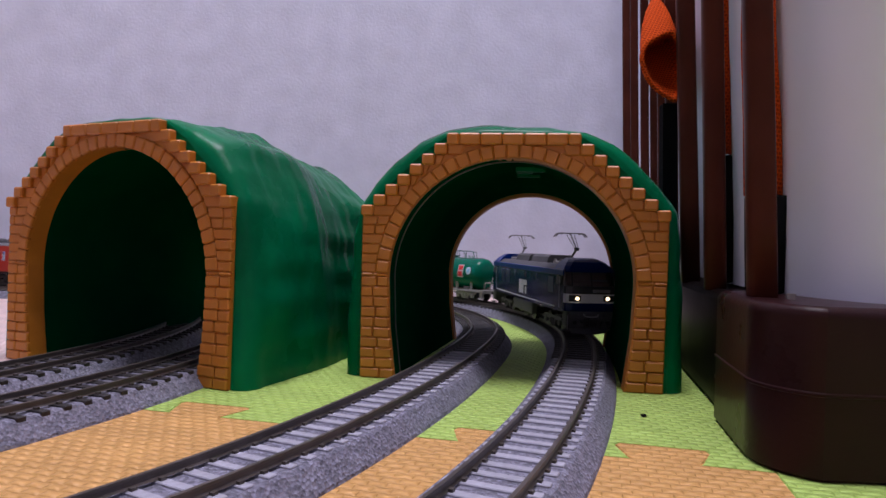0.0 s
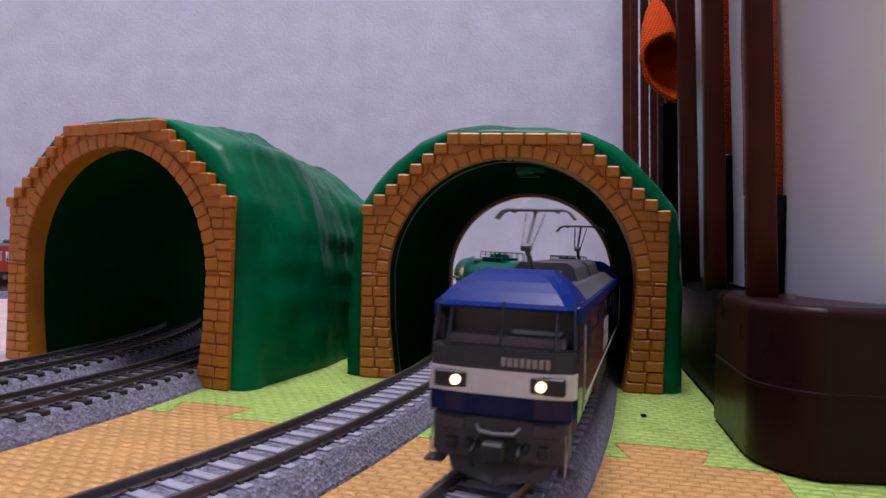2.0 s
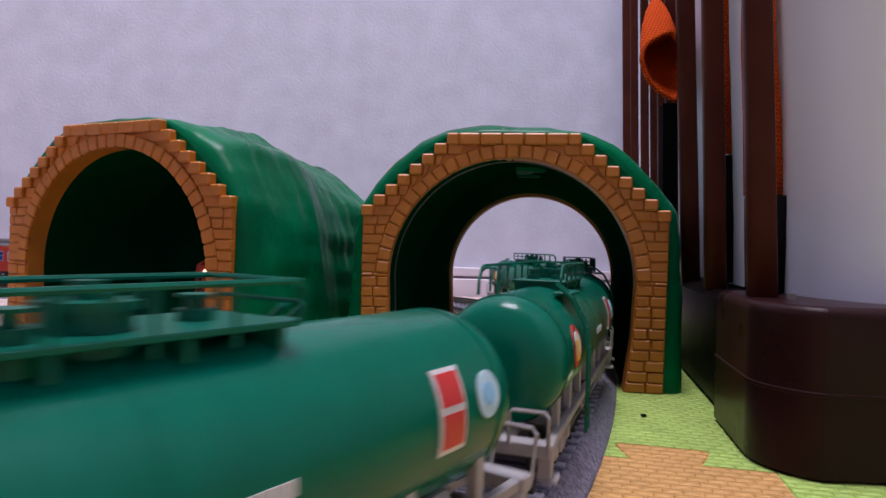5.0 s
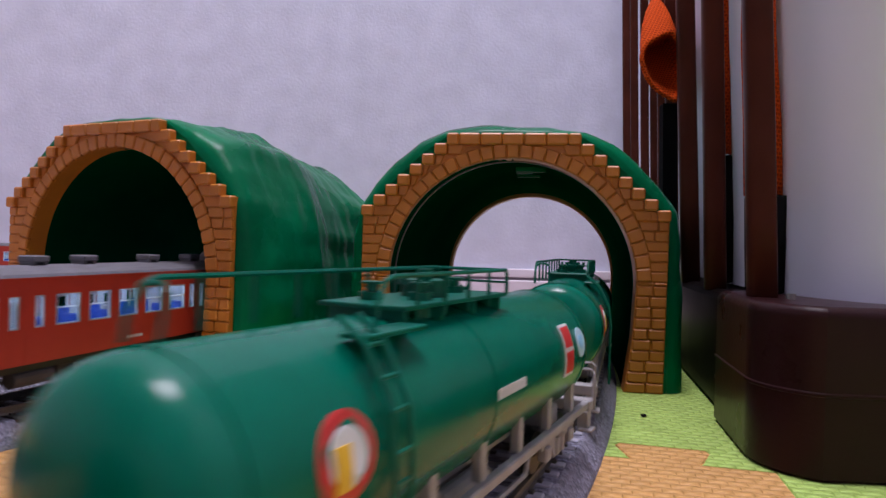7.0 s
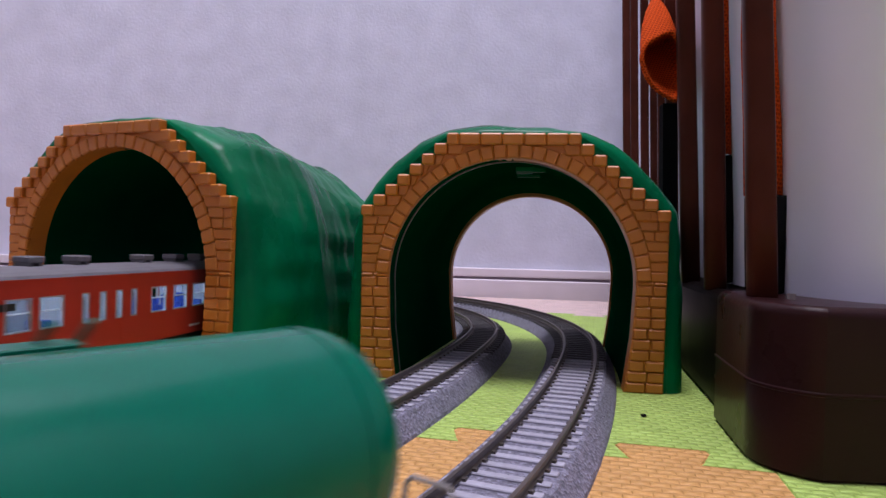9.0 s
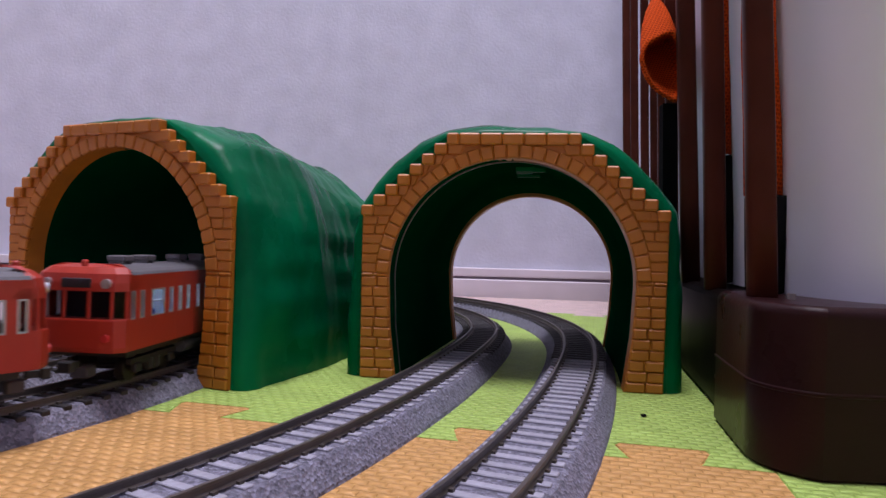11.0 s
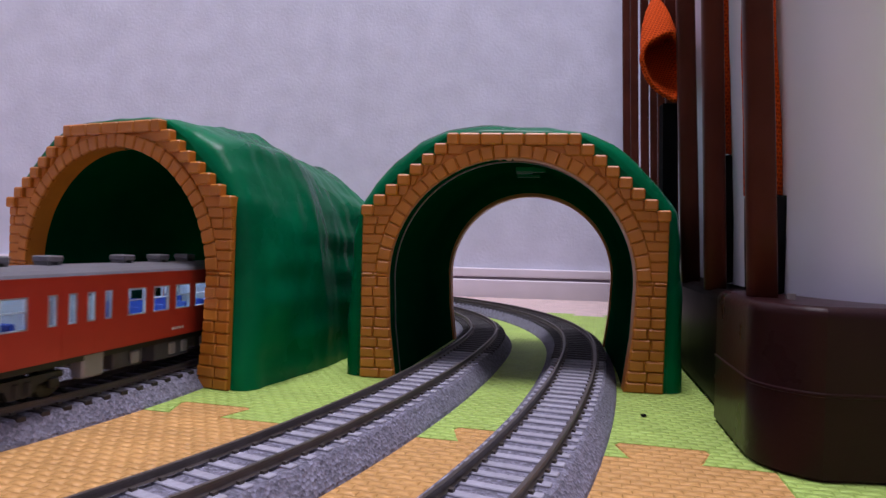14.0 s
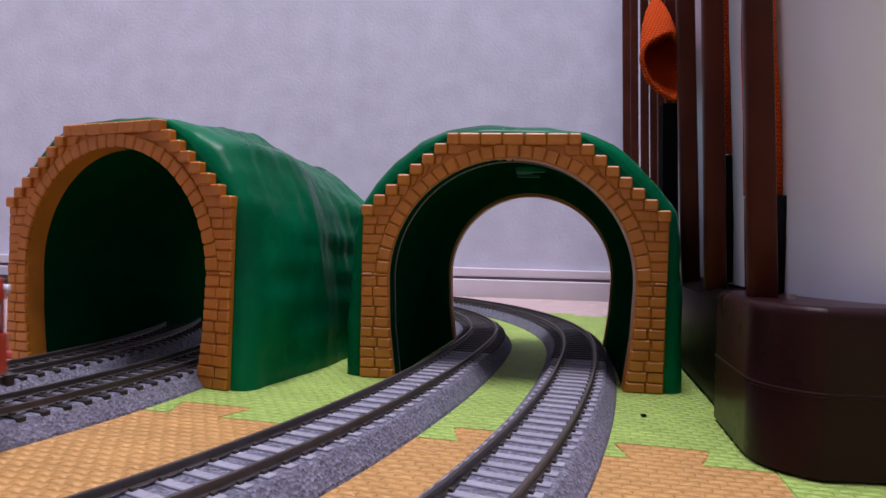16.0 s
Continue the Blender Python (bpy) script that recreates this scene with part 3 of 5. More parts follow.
# ---- the lattice stand beside the tracks ----
def lattice_stand():
    st = empty("lattice_stand", Matrix.Identity(4), "dark brown slatted stand with a rounded skirting base", "stand")
    # skirting base: a rounded corner, then the long side along the tracks
    def rim(z, grow):
        pts = []
        d = Vector((0.204, 0.979))
        n = Vector((-0.979, 0.204))
        side0 = Vector((99.2, 209)) + n * grow
        for s in (45, 30, 15, 0):
            pts.append(side0 + d * s)
        for i in range(1, 40):
            a = i / 40 * 1.35
            c = Vector((99.2, 209)) - n * 22
            v = n * math.cos(a) * (22 + grow) - d * math.sin(a) * (22 + grow)
            pts.append(c + v)
        pts += [Vector((135, 183.5 - grow)), Vector((230, 188 - grow)), Vector((300, 192 - grow)), Vector((300, 288)), Vector((150, 288)), Vector((122, 257))]
        return [(p.x, p.y, z) for p in pts]
    rows = [(0, -1.2), (1.2, 0), (24.6, 0), (24.9, 0.55), (25.7, 0.55), (26.0, 0)]
    rows += [(47.6 + 3.2 * math.sin(k * math.pi / 16), -3.2 * (1 - math.cos(k * math.pi / 16))) for k in range(9)]
    part("base", loft([rim(z, g) for z, g in rows]), M["base"], st, "dark brown base cap with a moulded seam")
    # lower rail behind the cap
    d, n = Vector((0.208, 0.978)), Vector((-0.978, 0.208))
    o = Vector((109.5, 254)) - n * 3.2
    far = o + d * 600
    rail = loft([[(p.x, p.y, z) for p in (o - n * g, far - n * g, far - n * 26, o - n * 26)] for z, g in ((2, 0), (46, 0), (48.6, 1.4), (49.4, 4))])
    part("bottom_rail", rail, M["brown_black"], st, "near-black glossy bottom rail")
    for s in (16, 120, 260):
        p = o + d * s + n * 0.1
        part("screw", rod((p.x + 0.6, p.y, 14), (p.x - 0.5, p.y, 14), 1.1, 10), M["rail_top"], st)
    part("cap_screw", rod((116, 214, 50), (116, 214, 52.6), 1.6, 14), M["rail_top"], st)
    return st


STAND = lattice_stand()


def slat(foot, middle, top, w, lean):
    """A flat bar with rounded edges through three places, carried on upwards."""
    f, m_, t = (Vector(p) for p in (foot, middle, top))
    f.z = 48.5
    above = t + (t - m_) * 1.6
    d = Vector((0.208, 0.978, 0))
    n = Vector((-0.978, 0.208, 0))
    sec = []
    for k in range(16):
        a = 2 * math.pi * k / 16
        sx, sy = math.cos(a), math.sin(a)
        sec.append((math.copysign(abs(sx) ** 0.55, sx) * w, math.copysign(abs(sy) ** 0.55, sy) * w * 0.92))
    pts = [f, f.lerp(m_, 0.5), m_, m_.lerp(t, 0.5), t, above]
    rings = [[p + n * u + d * v for u, v in sec] for p in pts]
    part("slat", loft([[tuple(q) for q in r] for r in rings]), M["brown"], STAND, smooth=True)


slat((111.0, 223, 55), (108.5, 223, 104), (106.0, 223, 152), 4.7, 0)
slat((126.0, 297, 52), (123.3, 297, 116), (120.5, 297, 181), 4.7, 0)
slat((140.0, 363, 49), (136.0, 363, 128), (132.1, 363, 206), 5.0, 0)
slat((149.5, 418, 46), (146.1, 418, 137), (142.8, 418, 229), 3.9, 0)
slat((158.3, 462, 43), (154.8, 462, 145), (151.3, 462, 246), 3.3, 0)
slat((168.5, 510, 41), (164.7, 510, 153), (160.8, 510, 264), 3.4, 0)
slat((183.6, 582, 37), (179.2, 582, 165), (174.9, 582, 292), 3.7, 0)
slat((203.2, 678, 32), (198.1, 678, 181), (193.0, 678, 329), 4.1, 0)
slat((225.3, 784, 27), (219.5, 784, 199), (213.6, 784, 370), 4.6, 0)


# ---- net bags hung behind the slats ----
def drape(name, points, thick, mat_, parent, label=""):
    """Cloth hanging down: rows of (x_left, x_right, y, z), with soft folds."""
    rings = []
    for k, (x0, x1, y, z) in enumerate(points):
        ring = []
        for i in range(9):
            u = i / 8
            ring.append((x0 + (x1 - x0) * u, y + 1.6 * math.sin(u * 5 + k * 0.9), z + 0.8 * math.sin(u * 7 + k)))
        for i in range(8, -1, -1):
            u = i / 8
            ring.append((x0 + (x1 - x0) * u, y + thick + 1.6 * math.sin(u * 4 + k * 0.7), z + 0.8 * math.sin(u * 6 + k)))
        rings.append(ring)
    return part(name, loft(rings), mat_, parent, label, smooth=True)


def push_back(e, k):
    """Carry a thing away from the eye's height line, in true proportion."""
    o = Matrix.Translation((0, 0, 65.3 * MM))
    for ch in e.children:
        ch.data.transform(o @ Matrix.Scale(k, 4) @ o.inverted())
    return e


def net_bag(label, upper, lower, thick):
    e = empty("net_bag", Matrix.Identity(4), label, "bag", "bags hung on the stand")
    drape("net", upper, thick, M["net"], e, "orange knitted net")
    drape("lining", lower, thick, M["dark"], e, "black cloth lower part")
    return e


push_back(net_bag("orange net bag with black cloth below, hung behind slats", [(111, 118.6, 277, 260), (112.6, 120.9, 277, 173), (115, 122.9, 277, 140), (116, 124.9, 277, 108)],
        [(115.5, 124.9, 277.5, 107.4), (116.5, 125.6, 277.5, 80), (117, 126.0, 277.5, 53)], 6), 1.11)
net_bag("orange net bag with black cloth below, beside the white wall", [(111, 117.0, 240, 230), (113, 121.4, 240, 146), (115, 125.0, 240, 116), (116, 127.0, 240, 88)],
        [(116, 126.8, 240.5, 87), (117, 128.0, 240.5, 70), (118, 128.9, 240.5, 51)], 9)
black = tagged(link("black_bag", loft([[(x + s, y, z) for x, y in ((134.5, 402), (143.5, 402), (144.5, 412), (135.5, 412))] for s, z in ((0, 158), (1.5, 100), (2.5, 49.5))]), M["dark"]), "black cloth bag hanging between the slats", "bag")


def pouch():
    """A folded net pouch whose round mouth sticks out between the slats."""
    e = empty("net_pouch", Matrix.Identity(4), "bright orange net pouch with a rolled rim poking through slats", "pouch")
    mouth = [(115.0, 178.5), (107.2, 175.9), (101.0, 171.1), (98.9, 163.8), (101.2, 155.2), (105.1, 149.5), (111.1, 144.8), (116.7, 143.2), (119.5, 154.2), (119.0, 168.7)]
    loop = []
    n = len(mouth)
    for i in range(n * 8):
        k, f = divmod(i, 8)
        f /= 8
        p = [Vector(mouth[(k + o) % n]) for o in (-1, 0, 1, 2)]
        q = 0.5 * ((2 * p[1]) + (p[2] - p[0]) * f + (2 * p[0] - 5 * p[1] + 4 * p[2] - p[3]) * f * f + (3 * p[1] - p[0] - 3 * p[2] + p[3]) * f ** 3)
        loop.append(q)
    c = Vector((111, 162))
    rings = []
    for s, y in ((1.0, 331), (1.02, 334), (1.0, 341), (0.84, 353), (0.62, 364), (0.3, 376), (0.01, 380)):
        rings.append([(c.x + (q.x - c.x) * s + (y - 331) * 0.2, y + (q.y - c.y) * 0.10, c.y + (q.y - c.y) * s + (y - 331) * 1.05) for q in loop])
    part("cone", loft(rings, caps=False), M["net"], e, "knitted orange cone", smooth=True)
    rings = []
    for s, y in ((0.95, 331.5), (0.90, 336), (0.84, 350), (0.6, 366), (0.15, 374), (0.01, 375)):
        rings.append([(c.x + (q.x - c.x) * s + (y - 331) * 0.32, y + (q.y - c.y) * 0.10, c.y + (q.y - c.y) * s + (y - 331) * 0.3) for q in loop])
    part("inside", loft(rings, caps=False), M["net"], e, smooth=True)
    for i, q in enumerate(loop):
        if i % 1 == 0:
            bm = bmesh.new()
            bmesh.ops.create_icosphere(bm, subdivisions=1, radius=1.5)
            for v in bm.verts:
                v.co = Vector((c.x + (q.x - c.x) * 0.98 + v.co.x, 330.6 + (q.y - c.y) * 0.10 + v.co.y * 0.9, c.y + (q.y - c.y) * 0.98 + v.co.z))
            part("rim_stitch", bm, M["net"], e, smooth=True)
    return push_back(e, 1.135)


pouch()

# ---- the white wall end behind the stand ----
def white_wall():
    rings = []
    for z, x in ((50.8, 127.6), (80, 126.7), (112, 125.2), (169, 121.6), (230, 118.9), (700, 112.5)):
        out = []
        for i in range(37):
            a = math.pi / 2 * i / 36
            out.append((x + 16 * (1 - math.cos(a)), 252 - 50 * math.sin(a), z))
        out += [(500, 202, z), (500, 840, z), (x + 120, 840, z)]
        rings.append(out)
    return tagged(link("wall_end", loft(rings), M["white"], smooth=False), "plain white wall end with a rounded edge behind the stand", "wall", kind="structure")


white_wall()
crumb = bmesh.new()
bmesh.ops.create_icosphere(crumb, subdivisions=1, radius=1.0)
for v in crumb.verts:
    v.co = Vector((81 + v.co.x * 1.3, 254 + v.co.y * 1.6, 0.6 + v.co.z * 0.7))
tagged(link("crumb", crumb, M["dark"]), "tiny dark crumb lying on the green mat", "crumb")


# ---- vehicles ----
def solid(name, colour, rough=0.3, vary=0.08, scale=150, bump=0.03, **k):
    return material(name, colour, rough, vary=vary, scale=scale, bump=bump, bump_scale=700, **k)


V = dict(
    blue=solid("bright_blue_paint", (0.001, 0.020, 0.165), 0.3, spec=0.12),
    navy=solid("navy_paint", (0.002, 0.009, 0.065), 0.14, spec=0.3),
    navy_panel=solid("dark_navy_panel", (0.004, 0.009, 0.045), 0.3, spec=0.3),
    band=solid("white_band_paint", (0.66, 0.66, 0.68), 0.35),
    grey=solid("loco_grey_paint", (0.075, 0.072, 0.076), 0.5, spec=0.25, vary=0.15),
    roof=solid("roof_grey_paint", (0.078, 0.076, 0.083), 0.6, spec=0.2, vary=0.15),
    black=solid("black_plastic", (0.012, 0.012, 0.013), 0.5, vary=0.3),
    cab=solid("cab_grey", (0.022, 0.021, 0.026), 0.4),
    cab_inside=solid("cab_inside_grey", (0.36, 0.30, 0.27), 0.7),
    steel=solid("painted_steel", (0.30, 0.29, 0.30), 0.4, metal=0.3),
    panto=solid("pantograph_grey", (0.12, 0.115, 0.12), 0.5, metal=0.3),
    wheel=solid("blackened_wheel", (0.03, 0.028, 0.027), 0.4, metal=0.6),
    tread=solid("bright_wheel_rim", (0.35, 0.33, 0.30), 0.3, metal=0.9),
    lettering=solid("white_lettering", (0.60, 0.60, 0.60), 0.5),
    lamp=glow("headlamp", (1.0, 0.74, 0.46), 2.6),
    glass=clear("tinted_glass", (0.75, 0.75, 0.78)),
    pane=clear("window_glass", (0.90, 0.94, 1.0)),
    tank=solid("green_tank_paint", (0.0, 0.118, 0.070), 0.2, vary=0.05, spec=0.17),
    fitting=solid("green_fitting_paint", (0.0, 0.105, 0.065), 0.35, spec=0.2),
    frame=solid("light_grey_frame", (0.30, 0.285, 0.28), 0.5, vary=0.15),
    red=solid("vermilion_paint", (0.40, 0.032, 0.016), 0.36, vary=0.05),
    sign_red=solid("placard_red", (0.55, 0.03, 0.03), 0.4),
    yellow=solid("emblem_yellow", (0.75, 0.45, 0.03), 0.4),
    pale_blue=solid("badge_pale_blue", (0.45, 0.62, 0.70), 0.4),
    skyblue=solid("emblem_blue", (0.25, 0.50, 0.70), 0.4),
    silver=solid("window_frame_silver", (0.55, 0.58, 0.62), 0.3, metal=0.6),
    seat=solid("blue_seat", (0.015, 0.06, 0.36), 0.6),
    cream=solid("cream_interior", (0.32, 0.34, 0.39), 0.6),
    strip=glow("interior_strip_lamp", (0.72, 0.85, 1.0), 15.0),
    sign=glow("lit_sign", (0.72, 0.80, 1.0), 3.0),
    car_roof=solid("railcar_roof_grey", (0.115, 0.112, 0.122), 0.6, vary=0.12),
    housing=solid("roof_unit_grey", (0.13, 0.127, 0.137), 0.6, vary=0.1),
)


def place(ob, m):
    ob.matrix_local = m
    return ob


def at(x, y, z):
    return Matrix.Translation((x * MM, y * MM, z * MM))


def bogie(thing, y, base, side_mat, r=5.2, name="bogie"):
    """Side frames, bolster and two wheelsets, as a part with its wheels below it."""
    bm = box(-9, 9, y - 5, y + 5, r - 1, r + 3.6)
    for sg in (-1, 1):
        prof = [(y - base / 2 - 4, r + 1.5), (y - base / 2 - 4, r + 3.6), (y + base / 2 + 4, r + 3.6), (y + base / 2 + 4, r + 1.5), (y + 6, r + 0.8), (y + 4, r - 2.6), (y - 4, r - 2.6), (y - 6, r + 0.8)]
        b2 = bmesh.new()
        a = [b2.verts.new((sg * 10.6, p, z)) for p, z in prof]
        c = [b2.verts.new((sg * 12.6, p, z)) for p, z in prof]
        b2.faces.new(a)
        b2.faces.new(c[::-1])
        for i in range(len(prof)):
            j = (i + 1) % len(prof)
            b2.faces.new((a[i], a[j], c[j], c[i]))
        bmesh.ops.recalc_face_normals(b2, faces=b2.faces)
        merge(bm, b2)
        for o in (-base / 2, base / 2):
            box(sg * 12.2 - 1.2, sg * 12.2 + 1.2, y + o - 2, y + o + 2, r - 1.8, r + 1.8, 0.4, bm=bm)
        for o in (-2.2, 2.2):
            rod((sg * 12.6, y + o, r - 2), (sg * 12.6, y + o, r + 2.2), 1.0, 8, bm)
    bg = part(name, bm, side_mat, thing)
    for o in (-base / 2, base / 2):
        w = bmesh.new()
        for sg in (-1, 1):
            rod((sg * 7.6, 0, 0), (sg * 9.8, 0, 0), r, 20, w)
            rod((sg * 7.0, 0, 0), (sg * 7.6, 0, 0), r + 0.6, 20, w)
        rod((-10, 0, 0), (10, 0, 0), 1.1, 8, w)
        place(part("wheelset", w, V["wheel"], bg), at(0, y + o, r))
    return bg


def coupler(thing, y, d):
    bm = box(-1.3, 1.3, min(y, y + d * 5), max(y, y + d * 5), 7.6, 10.2, 0.3)
    box(-2.6, 2.6, min(y + d * 4, y + d * 7), max(y + d * 4, y + d * 7), 6.9, 11.0, 0.5, bm=bm)
    return part("coupler", bm, V["black"], thing)


def strip_prism(pts, x0, x1, bevel=0.0):
    """A (y, z) outline pushed from x0 to x1."""
    bm = bmesh.new()
    a = [bm.verts.new((x0, y, z)) for y, z in pts]
    b = [bm.verts.new((x1, y, z)) for y, z in pts]
    bm.faces.new(a)
    bm.faces.new(b[::-1])
    for i in range(len(pts)):
        j = (i + 1) % len(pts)
        bm.faces.new((a[i], a[j], b[j], b[i]))
    bmesh.ops.recalc_face_normals(bm, faces=bm.faces)
    if bevel:
        bmesh.ops.bevel(bm, geom=bm.edges[:], offset=bevel, segments=2, affect="EDGES")
    return bm


def nose(z, front, half, edge):
    """Half-octagon nose outline at height z: list of (x, y, z) across the front end, right to left."""
    return [(half, front - edge, z), (half - 0.7, front - edge + 1.6, z), (half - 4.5, front - 0.5, z), (half - 9, front, z), (-half + 9, front, z), (-half + 4.5, front - 0.5, z), (-half + 0.7, front - edge + 1.6, z), (-half, front - edge, z)]


def shell(rows, back):
    """Closed rings from nose outlines at both ends."""
    rings = []
    for z, front, half, edge in rows:
        n = nose(z, front, half, edge)
        rings.append(n + [(x, -y, zz) for x, y, zz in n[::-1]])
    return loft(rings)


def locomotive():
    e = empty("electric_locomotive", Matrix.Identity(4), "blue model electric locomotive with white nose band and raised pantographs", "locomotive")
    F = 93.0
    part("lower_body", shell([(15.6, F - 0.6, 17.1, 3.0), (16.2, F - 0.2, 17.3, 3.0), (20.9, F, 17.4, 3.0)], True), V["navy"], e, "glossy dark navy lower body")
    part("nose_band", shell([(20.9, F + 0.15, 17.5, 3.0), (26.6, F + 0.05, 17.5, 3.0)], True), V["band"], e, "white band across the nose")
    # long sides above the band between the cabs
    bm = bmesh.new()
    for sg in (-1, 1):
        box(min(sg * 16.2, sg * 17.35), max(sg * 16.2, sg * 17.35), -76, 76, 14.8, 41.4, bm=bm)
    box(-16.2, 16.2, -77, -75.5, 29.4, 42, bm=bm)
    box(-16.2, 16.2, 75.5, 77, 29.4, 42, bm=bm)
    part("side_panel", bm, V["navy"], e, "glossy navy side panels")
    for sg in (-1, 1):
        x0, x1 = sorted((sg * 17.36, sg * 17.6))
        part("side_cover", box(x0, x1, -88.6, 88.6, 14.6, 32.0), V["navy"], e)
    bm = bmesh.new()
    for sg in (-1, 1):
        x0, x1 = sorted((sg * 16.5, sg * 17.75))
        box(x0, x1, -88, 88, 37.8, 41.6, 0.4, bm=bm)
    part("eave", bm, V["blue"], e, "bright blue band under the roof edge")
    for d in (1, -1):
        # cab: pillars, sill, glass and a dim inside
        cabp = bmesh.new()
        merge(cabp, shell([(26.6, F - 0.1, 17.4, 3.2), (31.4, F - 0.6, 17.3, 3.2)], True)) if d == 1 else None
        for sg in (-1, 1):
            x0, x1 = sorted((sg * 16.3, sg * 17.3))
            ys = sorted((d * 76, d * 84))
            box(x0, x1, ys[0], ys[1], 31.8, 42, bm=cabp)
            pipe([(sg * 16.8, d * (F - 3.4), 31.8), (sg * 16.2, d * (F - 5.4), 42)], 0.55, 6, cabp)
            pipe([(sg * 12.8, d * (F - 1.0), 31.8), (sg * 12.4, d * (F - 4.0), 42)], 0.35, 6, cabp)
        pipe([(0, d * (F - 0.7), 31.8), (0, d * (F - 3.6), 42)], 0.3, 6, cabp)
        part("cab", cabp, V["cab"], e, "dark grey cab front")
        ny = d
        g = loft([[(x * (16.9 - (z - 31.8) * 0.05) / 17, y, z) for x, y in ((17, ny * (F - 4)), (13, ny * (F - 1.1 - 0)), (-13, ny * (F - 1.1)), (-17, ny * (F - 4)), (-16, ny * (F - 4.6)), (-12.6, ny * (F - 1.7)), (12.6, ny * (F - 1.7)), (16, ny * (F - 4.6)))] for z in (31.8,)] +
                 [[(x * 0.965, y - ny * 3.0, 42) for x, y in ((17, ny * (F - 4)), (13, ny * (F - 1.1)), (-13, ny * (F - 1.1)), (-17, ny * (F - 4)), (-16, ny * (F - 4.6)), (-12.6, ny * (F - 1.7)), (12.6, ny * (F - 1.7)), (16, ny * (F - 4.6)))]])
        part("windscreen", g, V["glass"], e, "large tinted windscreen")
        ys = sorted((d * 79, d * 87))
        inside = box(-14, 14, ys[0], ys[1], 29.6, 33.6, 0.4)
        box(-15.5, 15.5, *sorted((d * 77, d * 78.5)), 30, 42, bm=inside)
        part("cab_desk", inside, V["cab_inside"], e)
        # pale bar added to imitate the line of light in the windscreen
        part("desk_shelf", box(*sorted((-d * 1.5, -d * 13)), *sorted((d * 84.5, d * 86.8)), 34.2, 35.4, 0.2), V["cream"], e, "pale bar added behind the windscreen for the line of light in it")
        # hipped blue roof end
        rings = []
        for yy, half, z in ((F - 3.4, 17.2, 40.2), (F - 2.9, 17.4, 40.8), (F - 3.6, 17.0, 41.8), (F - 5.8, 15.2, 44.2), (F - 8.6, 12.8, 46.6), (F - 12, 10.6, 48.2), (F - 17, 9, 49.2)):
            rings.append([(half, d * 70, z), (half, d * (yy - 2.4), z), (half - 3, d * yy, z), (-half + 3, d * yy, z), (-half, d * (yy - 2.4), z), (-half, d * 70, z)])
        part("roof_end", loft(rings), V["blue"], e, "bright blue hipped cab roof", smooth=False)
        # lamps
        for sg in (-1, 1):
            hx = sg * 10.6
            part("lamp_housing", box(*sorted((sg * 7.2, sg * 15.4)), *sorted((d * (F - 0.6), d * (F + 0.35))), 21.8, 25.9, 0.5), V["black"], e)
            lamp = rod((hx - sg * 0.6, d * (F - 0.4), 23.8), (hx - sg * 0.6, d * (F + 0.9), 23.8), 1.2, 16)
            part("headlight" if d == 1 else "rear_light", lamp, V["lamp"] if d == 1 else V["steel"], e, "lit warm headlight" if d == 1 else "")
        # plate of raised characters, kept as plain bars
        for k in range(8):
            part("number_bar", box(*sorted((-d * (0.6 + k * 1.45), -d * (1.6 + k * 1.45))), *sorted((d * (F - 1.0), d * (F + 0.05))), 27.6, 29.6), V["steel"], e)
        # pilot, plough, steps, handrails
        bm = box(-16.0, 16.0, *sorted((d * 84, d * 91.6)), 5.2, 15.9, 0.9)
        for x in (-10.8, 10.8):
            part("buffer_block", box(x - 3.0, x + 3.0, *sorted((d * 91.2, d * 92.3)), 11.6, 15.0, 0.5), V["grey"], e)
            part("hose_cock", rod((x * 0.62, d * 91.4, 9.4), (x * 0.62, d * 93.4, 8.8), 0.9, 10), V["black"], e)
            part("jumper_socket", box(x - 1.4, x + 1.4, *sorted((d * 91.4, d * 93.0)), 7.2, 9.8, 0.4), V["black"], e)
        part("coupler_pocket", box(-4.6, 4.6, *sorted((d * 91.0, d * 92.2)), 6.0, 11.2, 0.5), V["black"], e)
        part("pilot", bm, V["grey"], e, "grey buffer beam and pilot")
        b2 = loft([[(-13.5, d * 88, 5.2), (0, d * 90.8, 5.2), (13.5, d * 88, 5.2), (13.5, d * 86.5, 5.2), (0, d * 89.2, 5.2), (-13.5, d * 86.5, 5.2)],
                   [(-11.5, d * 90, 1.6), (0, d * 94.6, 1.0), (11.5, d * 90, 1.6), (11.5, d * 88.5, 1.6), (0, d * 93, 1.0), (-11.5, d * 88.5, 1.6)]])
        part("snowplough", b2, V["grey"], e)
        for sg in (-1, 1):
            part("step", box(*sorted((sg * 13.6, sg * 18.2)), *sorted((d * 87, d * 91)), 3.0, 3.9, 0.2), V["grey"], e)
            part("handrail", pipe([(sg * 15.6, d * 92.3, 4), (sg * 15.9, d * 92.8, 9), (sg * 15.6, d * 92.4, 13)], 0.3, 6), V["steel"], e)
            part("brake_hose", pipe([(sg * 5, d * 91.5, 9.5), (sg * 5.4, d * 94.4, 8), (sg * 5.2, d * 94.2, 4.6)], 0.5, 6), V["black"], e)
        part("front_handle", pipe([(-5, d * 91.8, 13.6), (-4, d * 93, 12.4), (0, d * 93.2, 12.0), (4, d * 93, 12.4), (5, d * 91.8, 13.6)], 0.45, 6), V["steel"], e)
        coupler(e, d * 90, d)
